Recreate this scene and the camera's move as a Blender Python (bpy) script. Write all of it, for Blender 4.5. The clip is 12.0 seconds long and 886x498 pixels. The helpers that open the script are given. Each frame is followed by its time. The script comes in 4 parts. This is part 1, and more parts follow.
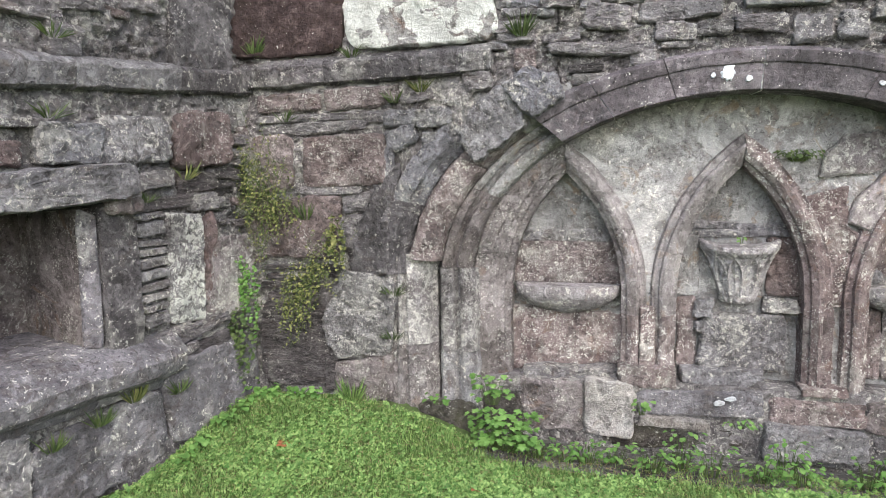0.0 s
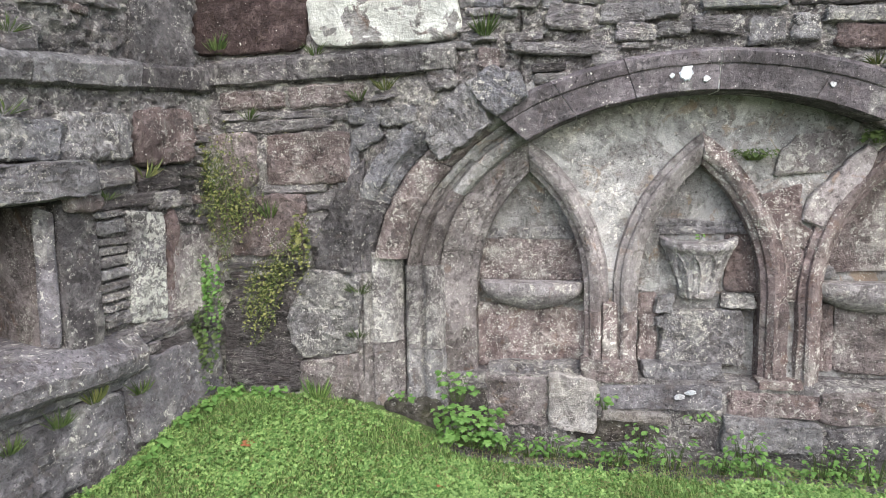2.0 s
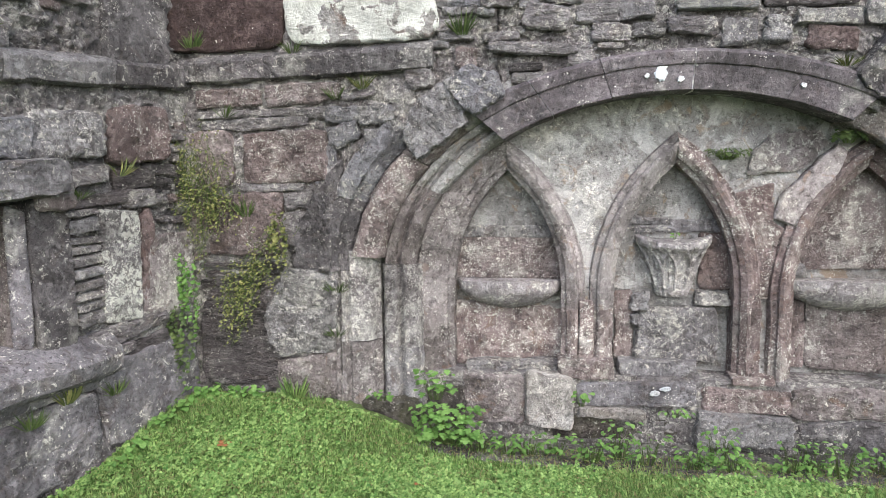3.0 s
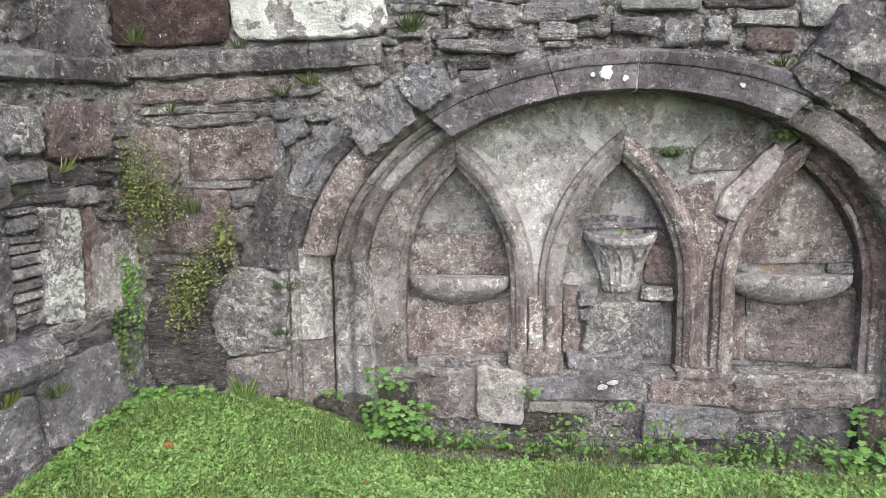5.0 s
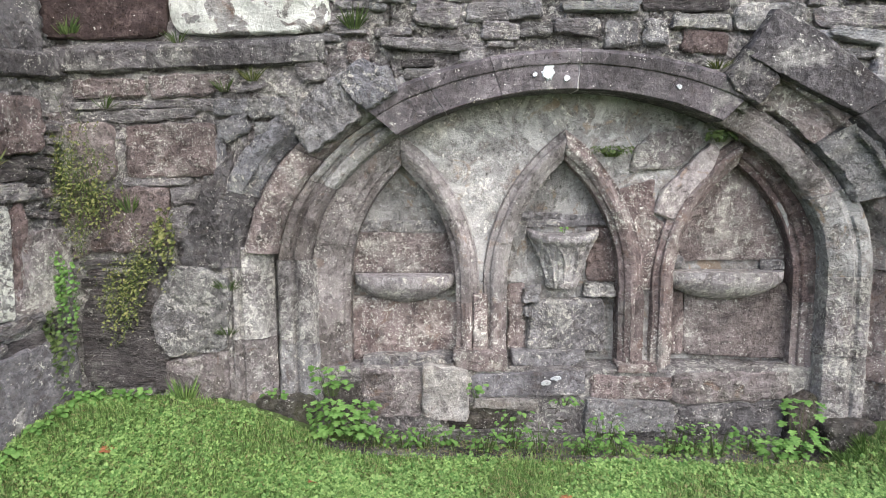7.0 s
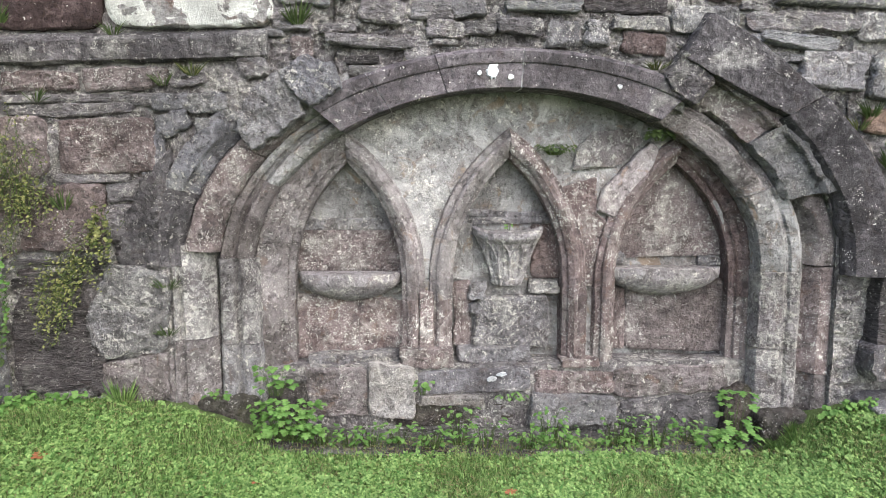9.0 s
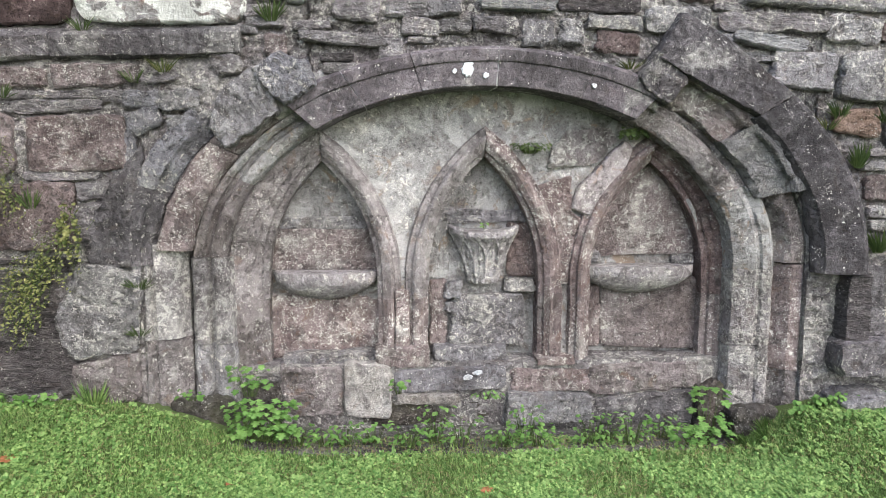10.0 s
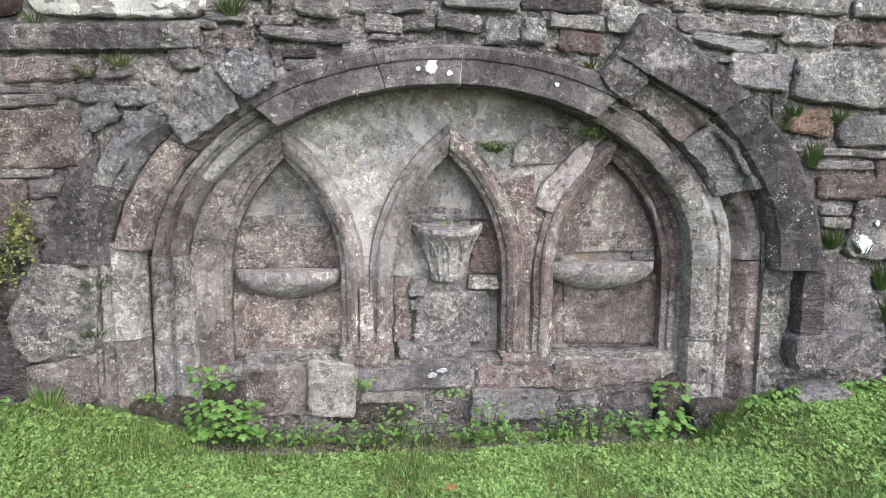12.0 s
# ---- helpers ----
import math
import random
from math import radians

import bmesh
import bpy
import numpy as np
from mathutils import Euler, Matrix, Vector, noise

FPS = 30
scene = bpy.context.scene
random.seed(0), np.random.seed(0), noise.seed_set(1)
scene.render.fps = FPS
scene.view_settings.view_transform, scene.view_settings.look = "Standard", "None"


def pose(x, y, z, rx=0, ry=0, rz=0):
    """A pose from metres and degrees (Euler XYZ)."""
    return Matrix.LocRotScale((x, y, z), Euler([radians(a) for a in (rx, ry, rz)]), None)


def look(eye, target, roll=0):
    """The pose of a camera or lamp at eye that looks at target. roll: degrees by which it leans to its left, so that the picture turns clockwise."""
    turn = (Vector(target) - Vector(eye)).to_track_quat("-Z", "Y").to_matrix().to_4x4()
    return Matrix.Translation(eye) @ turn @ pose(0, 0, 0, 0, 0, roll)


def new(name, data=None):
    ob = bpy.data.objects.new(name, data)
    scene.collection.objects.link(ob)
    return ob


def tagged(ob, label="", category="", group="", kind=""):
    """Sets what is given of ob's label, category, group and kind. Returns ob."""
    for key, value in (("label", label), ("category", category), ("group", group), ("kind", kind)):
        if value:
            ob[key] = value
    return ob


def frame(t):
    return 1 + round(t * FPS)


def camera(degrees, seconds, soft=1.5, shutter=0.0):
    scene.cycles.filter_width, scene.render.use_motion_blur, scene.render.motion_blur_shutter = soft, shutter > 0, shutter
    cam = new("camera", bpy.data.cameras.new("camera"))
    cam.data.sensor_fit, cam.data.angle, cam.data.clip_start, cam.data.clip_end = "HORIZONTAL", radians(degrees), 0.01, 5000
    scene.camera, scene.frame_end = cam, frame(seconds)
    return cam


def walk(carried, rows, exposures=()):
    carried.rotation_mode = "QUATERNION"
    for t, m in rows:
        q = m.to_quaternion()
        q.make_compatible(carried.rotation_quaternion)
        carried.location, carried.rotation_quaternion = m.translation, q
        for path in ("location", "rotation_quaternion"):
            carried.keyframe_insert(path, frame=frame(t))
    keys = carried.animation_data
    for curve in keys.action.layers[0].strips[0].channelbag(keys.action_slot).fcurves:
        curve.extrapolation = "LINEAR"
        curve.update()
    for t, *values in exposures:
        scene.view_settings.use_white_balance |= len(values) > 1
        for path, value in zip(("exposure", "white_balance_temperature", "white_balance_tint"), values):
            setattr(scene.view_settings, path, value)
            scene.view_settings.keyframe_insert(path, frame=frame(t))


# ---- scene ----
cam = camera(64.2, 12.0, soft=0.7)
PATH = [
    (0, (0.241, -0.48, 1.566), (-0.21, 1.455, 1.335), -0.9),
    (0.5, (0.245, -0.483, 1.564), (-0.189, 1.456, 1.332), -0.9),
    (1, (0.24, -0.488, 1.566), (-0.166, 1.457, 1.331), -0.8),
    (1.5, (0.244, -0.491, 1.562), (-0.139, 1.458, 1.328), -0.8),
    (2, (0.255, -0.495, 1.55), (-0.105, 1.459, 1.321), -0.8),
    (2.5, (0.262, -0.498, 1.553), (-0.072, 1.46, 1.321), -0.8),
    (3, (0.268, -0.501, 1.555), (-0.036, 1.462, 1.319), -0.7),
    (5, (0.318, -0.504, 1.557), (0.128, 1.472, 1.311), -0.6),
    (5.5, (0.328, -0.501, 1.557), (0.169, 1.478, 1.309), -0.5),
    (6, (0.326, -0.497, 1.553), (0.209, 1.484, 1.305), -0.5),
    (6.5, (0.337, -0.5, 1.55), (0.252, 1.482, 1.302), -0.4),
    (7, (0.353, -0.505, 1.552), (0.3, 1.479, 1.302), -0.3),
    (9, (0.365, -0.51, 1.538), (0.459, 1.472, 1.288), -0.0),
    (9.5, (0.387, -0.507, 1.536), (0.504, 1.473, 1.285), -0.0),
    (10, (0.376, -0.505, 1.535), (0.533, 1.473, 1.282), 0.1),
    (10.5, (0.378, -0.502, 1.543), (0.564, 1.472, 1.284), 0.2),
    (11, (0.369, -0.502, 1.536), (0.587, 1.469, 1.28), 0.2),
    (11.5, (0.385, -0.504, 1.533), (0.618, 1.466, 1.277), 0.2),
    (12, (0.382, -0.503, 1.536), (0.637, 1.464, 1.277), 0.3),
]
walk(cam, [(t, look(eye, target, roll)) for t, eye, target, roll in PATH])

# ---- world, light ----
world = bpy.data.worlds.new("overcast_sky")
scene.world = world
world.use_nodes = True
wn = world.node_tree
sky = wn.nodes.new("ShaderNodeTexSky")
sky.sky_type = "NISHITA"
sky.sun_disc = False
sky.sun_elevation, sky.sun_rotation = radians(46), radians(150)
sky.air_density, sky.dust_density, sky.ozone_density = 1.0, 2.6, 1.0
wn.links.new(sky.outputs[0], wn.nodes["Background"].inputs[0])
wn.nodes["Background"].inputs[1].default_value = 0.15
sun = new("sun", bpy.data.lights.new("sun", "SUN"))
sun.data.energy, sun.data.angle, sun.data.color = 1.4, radians(75), (1.0, 0.96, 0.91)
sun.matrix_world = look((3.2, -6.5, 8.0), (0.6, 3.2, 0.8))
scene.view_settings.exposure = 1.34


# ---- materials ----
def nodes_for(name):
    m = bpy.data.materials.new(name)
    m.use_nodes = True
    return m, m.node_tree, m.node_tree.nodes["Principled BSDF"]


def mixed(nt, fac, a, b, blend="MIX"):
    n = nt.nodes.new("ShaderNodeMix")
    n.data_type, n.blend_type = "RGBA", blend
    for socket, value in ((n.inputs[0], fac), (n.inputs[6], a), (n.inputs[7], b)):
        if isinstance(value, (float, int)):
            socket.default_value = value
        elif isinstance(value, tuple):
            socket.default_value = (*value, 1)
        else:
            nt.links.new(value, socket)
    return n.outputs[2]


def ramp(nt, fac, lo, hi, a=0.0, b=1.0):
    n = nt.nodes.new("ShaderNodeMapRange")
    n.inputs[1].default_value, n.inputs[2].default_value = lo, hi
    n.inputs[3].default_value, n.inputs[4].default_value = a, b
    nt.links.new(fac, n.inputs[0])
    return n.outputs[0]


def math_node(nt, op, a, b):
    n = nt.nodes.new("ShaderNodeMath")
    n.operation = op
    for socket, value in ((n.inputs[0], a), (n.inputs[1], b)):
        if isinstance(value, (float, int)):
            socket.default_value = value
        else:
            nt.links.new(value, socket)
    return n.outputs[0]


def noise_node(nt, vec, scale, detail=6.0, rough=0.6, warp=0.0):
    n = nt.nodes.new("ShaderNodeTexNoise")
    n.inputs["Scale"].default_value, n.inputs["Detail"].default_value = scale, detail
    n.inputs["Roughness"].default_value, n.inputs["Distortion"].default_value = rough, warp
    nt.links.new(vec, n.inputs["Vector"])
    return n.outputs[0]


def place_vector(nt, stretch=(1, 1, 1)):
    """World position, shifted for each piece so that no pattern runs across a joint."""
    geo, info = nt.nodes.new("ShaderNodeNewGeometry"), nt.nodes.new("ShaderNodeObjectInfo")
    shift = nt.nodes.new("ShaderNodeVectorMath")
    shift.operation = "MULTIPLY_ADD"
    shift.inputs[1].default_value = stretch
    nt.links.new(geo.outputs["Position"], shift.inputs[0])
    many = math_node(nt, "MULTIPLY", info.outputs["Random"], 37.0)
    nt.links.new(many, shift.inputs[2])
    return shift.outputs[0], info.outputs["Random"]


def stone_mat(name, dark, light, stain=(0.10, 0.085, 0.075), lichen=0.3, speck=0.4, lichen_col=(0.58, 0.57, 0.53), bump=0.6, rough=0.92,
              stretch=(1, 1, 1), patch=0.0, green=0.0, blotch=0.2):
    dark, light, stain = [(c[0] * 0.955, c[1], c[2] * 1.12) for c in (dark, light, stain)]
    m, nt, bsdf = nodes_for(name)
    vec, rnd = place_vector(nt, stretch)
    round_vec, _ = place_vector(nt)
    big = noise_node(nt, vec, 4.2, 6, 0.62, 0.8)
    mid = noise_node(nt, vec, 21.0, 8, 0.68, 0.5)
    pits = noise_node(nt, vec, 55.0, 6, 0.72, 0.2)
    grain = noise_node(nt, vec, 190.0, 4, 0.7)
    col = mixed(nt, ramp(nt, big, 0.36, 0.64), dark, light)
    # damp brown and black staining in drifting shapes
    col = mixed(nt, ramp(nt, noise_node(nt, vec, 8.5, 9, 0.7, 1.3), 0.52, 0.62, 0.0, 0.8), col, stain)
    col = mixed(nt, ramp(nt, mid, 0.52, 0.64, 0.0, 0.65), col, tuple(min(1, c * 1.5 + 0.03) for c in light))
    col = mixed(nt, ramp(nt, mid, 0.45, 0.33, 0.0, 0.7), col, tuple(c * 0.5 for c in dark))
    # small pits of the bump darkened: their shade is put into the colour
    col = mixed(nt, ramp(nt, pits, 0.455, 0.36, 0.0, 0.85), col, tuple(c * 0.38 for c in dark))
    if green:
        col = mixed(nt, ramp(nt, noise_node(nt, round_vec, 5.0, 6, 0.65), 0.48, 0.70, 0.0, green), col, (0.12, 0.125, 0.06))
    # washed-out and rusty areas with soft ragged edges
    col = mixed(nt, ramp(nt, noise_node(nt, vec, 3.8, 8, 0.62, 0.7), 0.53, 0.585, 0.0, blotch), col, tuple(min(0.6, c * 1.25 + 0.06) for c in light))
    col = mixed(nt, ramp(nt, noise_node(nt, vec, 5.3, 8, 0.62, 1.2), 0.60, 0.64, 0.0, blotch), col, (light[0] * 0.85, light[1] * 0.66, light[2] * 0.5))
    # pale crusts: thin veils over broad areas, crisp clumps inside them
    area = noise_node(nt, round_vec, 3.4, 5, 0.6, 0.6)
    veil = math_node(nt, "MULTIPLY", ramp(nt, area, 0.60 - 0.16 * lichen, 0.74 - 0.16 * lichen), ramp(nt, mid, 0.40, 0.60, 0.1, 0.7))
    col = mixed(nt, veil, col, tuple(c * 0.86 for c in lichen_col))
    clump = noise_node(nt, round_vec, 34.0, 8, 0.74, 0.5)
    clumps = math_node(nt, "MULTIPLY", ramp(nt, clump, 0.605 - 0.09 * lichen, 0.64 - 0.09 * lichen, 0.0, 0.9), ramp(nt, area, 0.50 - 0.14 * lichen, 0.60 - 0.14 * lichen, 0.12, 1.0))
    col = mixed(nt, clumps, col, tuple(min(0.8, c * 1.12) for c in lichen_col))
    # round white lichen specks of two sizes, sown thickly in places
    warp = nt.nodes.new("ShaderNodeVectorMath")
    warp.operation = "MULTIPLY_ADD"
    warp.inputs[1].default_value = (0.012, 0.012, 0.012)
    nt.links.new(pits, warp.inputs[0])
    nt.links.new(round_vec, warp.inputs[2])
    sown = noise_node(nt, round_vec, 6.5, 5, 0.65)
    for scale, radius, share in ((120.0, 0.36, 0.9), (64.0, 0.30, 0.40), (30.0, 0.24, 0.09)):
        dots = nt.nodes.new("ShaderNodeTexVoronoi")
        dots.inputs["Scale"].default_value = scale
        nt.links.new(warp.outputs[0], dots.inputs["Vector"])
        split = nt.nodes.new("ShaderNodeSeparateColor")
        nt.links.new(dots.outputs["Color"], split.inputs[0])
        chance = ramp(nt, sown, 0.60 - 0.14 * speck, 0.74 - 0.14 * speck, 0.012 * share, 0.95 * share)
        there = math_node(nt, "LESS_THAN", split.outputs[0], chance)
        size = ramp(nt, split.outputs[1], 0.0, 1.0, radius * 0.55, radius * 1.2)
        inside = ramp(nt, math_node(nt, "SUBTRACT", size, dots.outputs["Distance"]), -0.06, 0.08, 0.0, 0.78)
        col = mixed(nt, math_node(nt, "MULTIPLY", inside, there), col, tuple(min(0.8, c * 1.15) for c in lichen_col))
    if patch:
        col = mixed(nt, ramp(nt, noise_node(nt, vec, 6.5, 8, 0.6, 0.5), 0.62 - 0.3 * patch, 0.645 - 0.3 * patch), col, (0.72, 0.74, 0.70))
    # each piece a little lighter or darker, warmer or greyer
    weather = nt.nodes.new("ShaderNodeNewGeometry")
    hsv = nt.nodes.new("ShaderNodeHueSaturation")
    nt.links.new(col, hsv.inputs["Color"])
    tone = math_node(nt, "MULTIPLY", ramp(nt, rnd, 0, 1, 0.82, 1.18), ramp(nt, noise_node(nt, weather.outputs["Position"], 2.6, 5, 0.65, 0.8), 0.35, 0.65, 0.72, 1.25))
    nt.links.new(math_node(nt, "MULTIPLY", tone, ramp(nt, grain, 0.3, 0.7, 0.72, 1.28)), hsv.inputs["Value"])
    nt.links.new(ramp(nt, math_node(nt, "FRACT", math_node(nt, "MULTIPLY", rnd, 7.3), 0.0), 0, 1, 0.8, 1.2), hsv.inputs["Saturation"])
    nt.links.new(hsv.outputs[0], bsdf.inputs["Base Color"])
    bsdf.inputs["Roughness"].default_value = rough
    bsdf.inputs["Specular IOR Level"].default_value = 0.25
    height = math_node(nt, "ADD", math_node(nt, "MULTIPLY", mid, 1.3), math_node(nt, "MULTIPLY", pits, 0.7))
    height = math_node(nt, "ADD", height, math_node(nt, "MULTIPLY", big, 1.2))
    height = math_node(nt, "ADD", height, math_node(nt, "MULTIPLY", grain, 0.16))
    b = nt.nodes.new("ShaderNodeBump")
    b.inputs["Strength"].default_value, b.inputs["Distance"].default_value = min(1.0, bump * 1.6), 0.05
    nt.links.new(height, b.inputs["Height"])
    nt.links.new(b.outputs[0], bsdf.inputs["Normal"])
    return m


def leaf_mat(name, a, b, trans=0.25):
    m, nt, bsdf = nodes_for(name)
    geo = nt.nodes.new("ShaderNodeNewGeometry")
    col = mixed(nt, geo.outputs["Random Per Island"], a, b)
    n = noise_node(nt, geo.outputs["Position"], 9.0, 4, 0.6)
    col = mixed(nt, ramp(nt, n, 0.4, 0.75, 0.0, 0.5), col, tuple(c * 0.6 for c in a))
    nt.links.new(col, bsdf.inputs["Base Color"])
    bsdf.inputs["Roughness"].default_value = 0.6
    bsdf.inputs["Specular IOR Level"].default_value = 0.3
    t = nt.nodes.new("ShaderNodeBsdfTranslucent")
    nt.links.new(col, t.inputs[0])
    mix = nt.nodes.new("ShaderNodeMixShader")
    mix.inputs[0].default_value = trans
    nt.links.new(bsdf.outputs[0], mix.inputs[1])
    nt.links.new(t.outputs[0], mix.inputs[2])
    nt.links.new(mix.outputs[0], nt.nodes["Material Output"].inputs[0])
    return m


MATS = {
    "pink": stone_mat("pinkish_sandstone", (0.165, 0.124, 0.108), (0.285, 0.228, 0.202), lichen=0.5, speck=0.8),
    "red": stone_mat("brown_sandstone", (0.135, 0.095, 0.082), (0.225, 0.168, 0.148), lichen=0.15, speck=0.6),
    "orange": stone_mat("orange_sandstone", (0.24, 0.15, 0.10), (0.33, 0.23, 0.17), lichen=0.1, speck=0.3),
    "grey": stone_mat("grey_sandstone", (0.19, 0.175, 0.165), (0.32, 0.30, 0.28), lichen=0.4, speck=0.6),
    "darkgrey": stone_mat("dark_grey_stone", (0.10, 0.09, 0.085), (0.19, 0.17, 0.16), stain=(0.06, 0.052, 0.048), lichen=0.35, speck=0.5),
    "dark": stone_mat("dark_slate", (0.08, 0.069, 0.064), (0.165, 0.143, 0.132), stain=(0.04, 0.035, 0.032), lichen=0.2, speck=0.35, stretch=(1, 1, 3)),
    "slate": stone_mat("grey_slate", (0.17, 0.15, 0.14), (0.315, 0.285, 0.265), lichen=0.65, speck=0.5, stretch=(1, 1, 2), bump=0.8),
    "blue": stone_mat("blue_grey_slate", (0.155, 0.145, 0.142), (0.30, 0.288, 0.28), stain=(0.07, 0.064, 0.062), lichen=0.55, speck=0.5, bump=0.8),
    "pale": stone_mat("pale_slate", (0.32, 0.31, 0.29), (0.46, 0.44, 0.41), lichen=0.6, speck=0.4, stretch=(1, 1, 3)),
    "pale2": stone_mat("pale_pink_sandstone", (0.20, 0.16, 0.145), (0.34, 0.29, 0.265), lichen=0.85, speck=0.5),
    "lichen": stone_mat("lichen_covered_stone", (0.17, 0.155, 0.145), (0.30, 0.28, 0.26), lichen=0.75, speck=0.9),
    "white": stone_mat("white_crusted_stone", (0.22, 0.20, 0.17), (0.36, 0.34, 0.30), lichen=0.5, speck=0.5, patch=0.52, stain=(0.2, 0.12, 0.08)),
    "white2": stone_mat("white_lichen_stone", (0.14, 0.125, 0.115), (0.27, 0.25, 0.23), lichen=1.25, speck=1.3, lichen_col=(0.70, 0.71, 0.67)),
    "plum": stone_mat("dark_purple_sandstone", (0.042, 0.029, 0.025), (0.075, 0.051, 0.045), stain=(0.045, 0.03, 0.022), lichen=-0.3, speck=-0.2, blotch=0.08, bump=0.4),
    "arch": stone_mat("arch_sandstone", (0.165, 0.138, 0.122), (0.3, 0.255, 0.23), lichen=0.3, speck=0.7, green=0.15, blotch=0.5),
    "archpale": stone_mat("pale_arch_sandstone", (0.20, 0.172, 0.155), (0.34, 0.305, 0.28), lichen=0.95, speck=1.1),
    "hood": stone_mat("dark_hood_stone", (0.068, 0.057, 0.056), (0.128, 0.108, 0.106), stain=(0.055, 0.05, 0.05), lichen=0.0, speck=-0.1, bump=0.3),
    "drip": stone_mat("blackened_hood_stone", (0.046, 0.04, 0.039), (0.092, 0.08, 0.078), stain=(0.035, 0.03, 0.03), lichen=0.1, speck=0.2, bump=0.4),
    "plaster": stone_mat("weathered_lime_plaster", (0.215, 0.20, 0.178), (0.335, 0.318, 0.285), stain=(0.20, 0.165, 0.135), lichen=0.3, speck=0.1, bump=0.4, green=0.14, blotch=0.75),
    "rib": stone_mat("worn_rib_stone", (0.2, 0.17, 0.15), (0.33, 0.29, 0.262), lichen=0.35, speck=0.4, bump=0.4, blotch=0.5),
    "ribred": stone_mat("red_rib_sandstone", (0.135, 0.098, 0.085), (0.22, 0.168, 0.148), lichen=0.45, speck=0.95, bump=0.4, blotch=0.4),
    "shelf": stone_mat("grey_carved_stone", (0.225, 0.198, 0.182), (0.35, 0.318, 0.295), lichen=0.55, speck=0.4, bump=0.4),
    "mortar": stone_mat("earthy_lime_mortar", (0.165, 0.142, 0.13), (0.31, 0.28, 0.258), stain=(0.10, 0.085, 0.077), lichen=0.8, speck=0.7, bump=1.0),
    "sill": stone_mat("worn_grey_slab", (0.105, 0.096, 0.094), (0.185, 0.17, 0.165), lichen=0.3, speck=0.1, bump=0.4),
    "damp": stone_mat("damp_mossy_stone", (0.06, 0.05, 0.042), (0.14, 0.12, 0.10), stain=(0.035, 0.03, 0.024), lichen=0.1, speck=0.3, green=0.5),
    "cream": stone_mat("cream_sandstone", (0.32, 0.28, 0.23), (0.5, 0.46, 0.4), lichen=0.4, speck=0.4),
    "spot": stone_mat("white_lichen_crust", (0.62, 0.63, 0.60), (0.76, 0.77, 0.74), stain=(0.5, 0.5, 0.47), lichen=0.5, speck=0.2, bump=0.3),
    "soil": stone_mat("gravelly_soil", (0.10, 0.086, 0.074), (0.20, 0.178, 0.158), stain=(0.06, 0.05, 0.042), lichen=0.3, speck=0.4, bump=1.0),
}
GRASS = leaf_mat("grass_blades", (0.075, 0.165, 0.04), (0.32, 0.46, 0.16), 0.35)
CLOVER = leaf_mat("clover_leaves", (0.065, 0.165, 0.035), (0.32, 0.47, 0.16), 0.3)
LEAF = leaf_mat("fresh_green_leaves", (0.08, 0.185, 0.04), (0.20, 0.35, 0.10))
FERN = leaf_mat("fern_leaves", (0.05, 0.085, 0.028), (0.13, 0.18, 0.06))
YELLOW = leaf_mat("yellowish_leaves", (0.07, 0.10, 0.03), (0.31, 0.31, 0.12))
DRY = leaf_mat("dead_leaf", (0.22, 0.08, 0.035), (0.30, 0.13, 0.06), 0.1)
STRAW = leaf_mat("dry_grass", (0.22, 0.18, 0.09), (0.34, 0.28, 0.15))


# ---- builders ----
def part(name, bm, material, parent=None, label="", matrix=None, smooth=True):
    """Links a bmesh as one mesh object under a thing."""
    me = bpy.data.meshes.new(name)
    bmesh.ops.recalc_face_normals(bm, faces=bm.faces)
    for ed in bm.edges:
        if len(ed.link_faces) == 2 and ed.calc_face_angle(0) > 0.5:
            ed.smooth = False
    bm.to_mesh(me)
    bm.free()
    if smooth is not None:
        for p in me.polygons:
            p.use_smooth = smooth
    if material:
        me.materials.append(MATS[material] if isinstance(material, str) else material)
    ob = new(name, me)
    if parent:
        ob.parent = parent
    if matrix:
        ob.matrix_basis = matrix
    if label:
        ob["label"] = label
    return ob


def thing(name, label, category, group="", kind="", matrix=None):
    ob = new(name)
    ob.empty_display_size = 0.1
    if matrix:
        ob.matrix_basis = matrix
    return tagged(ob, label, category, group, kind)


def bumpy(p, size, amount):
    return noise.noise(Vector(p) * size) * amount


def rock(w, h, d, seed, rugged=0.5, square=12.0):
    """A dressed or rough stone: its face looks to -y, its back lies at y = 0.08."""
    rng = random.Random(seed)
    small = min(w, h)
    around = 72 if small > 0.15 else 48 if small > 0.07 else 32
    corner = [(rng.uniform(-1, 1) * 0.11 * rugged * min(1, h / w + 0.3), rng.uniform(-1, 1) * 0.17 * rugged) for _ in range(4)]
    outline = []
    for i in range(around):
        a = 2 * math.pi * (i + 0.5) / around
        c, s = math.cos(a), math.sin(a)
        r = (abs(c) ** square + abs(s) ** square) ** (-1 / square)
        u, v = r * c, r * s
        fu, fv = (u + 1) / 2, (v + 1) / 2
        share = ((1 - fu) * (1 - fv), fu * (1 - fv), fu * fv, (1 - fu) * fv)
        du = sum(q[0] * k for q, k in zip(corner, share))
        dv = sum(q[1] * k for q, k in zip(corner, share))
        outline.append(((u / 2 + du) * w, (v / 2 + dv) * h))
    return hewn(outline, d, seed, rugged, small)


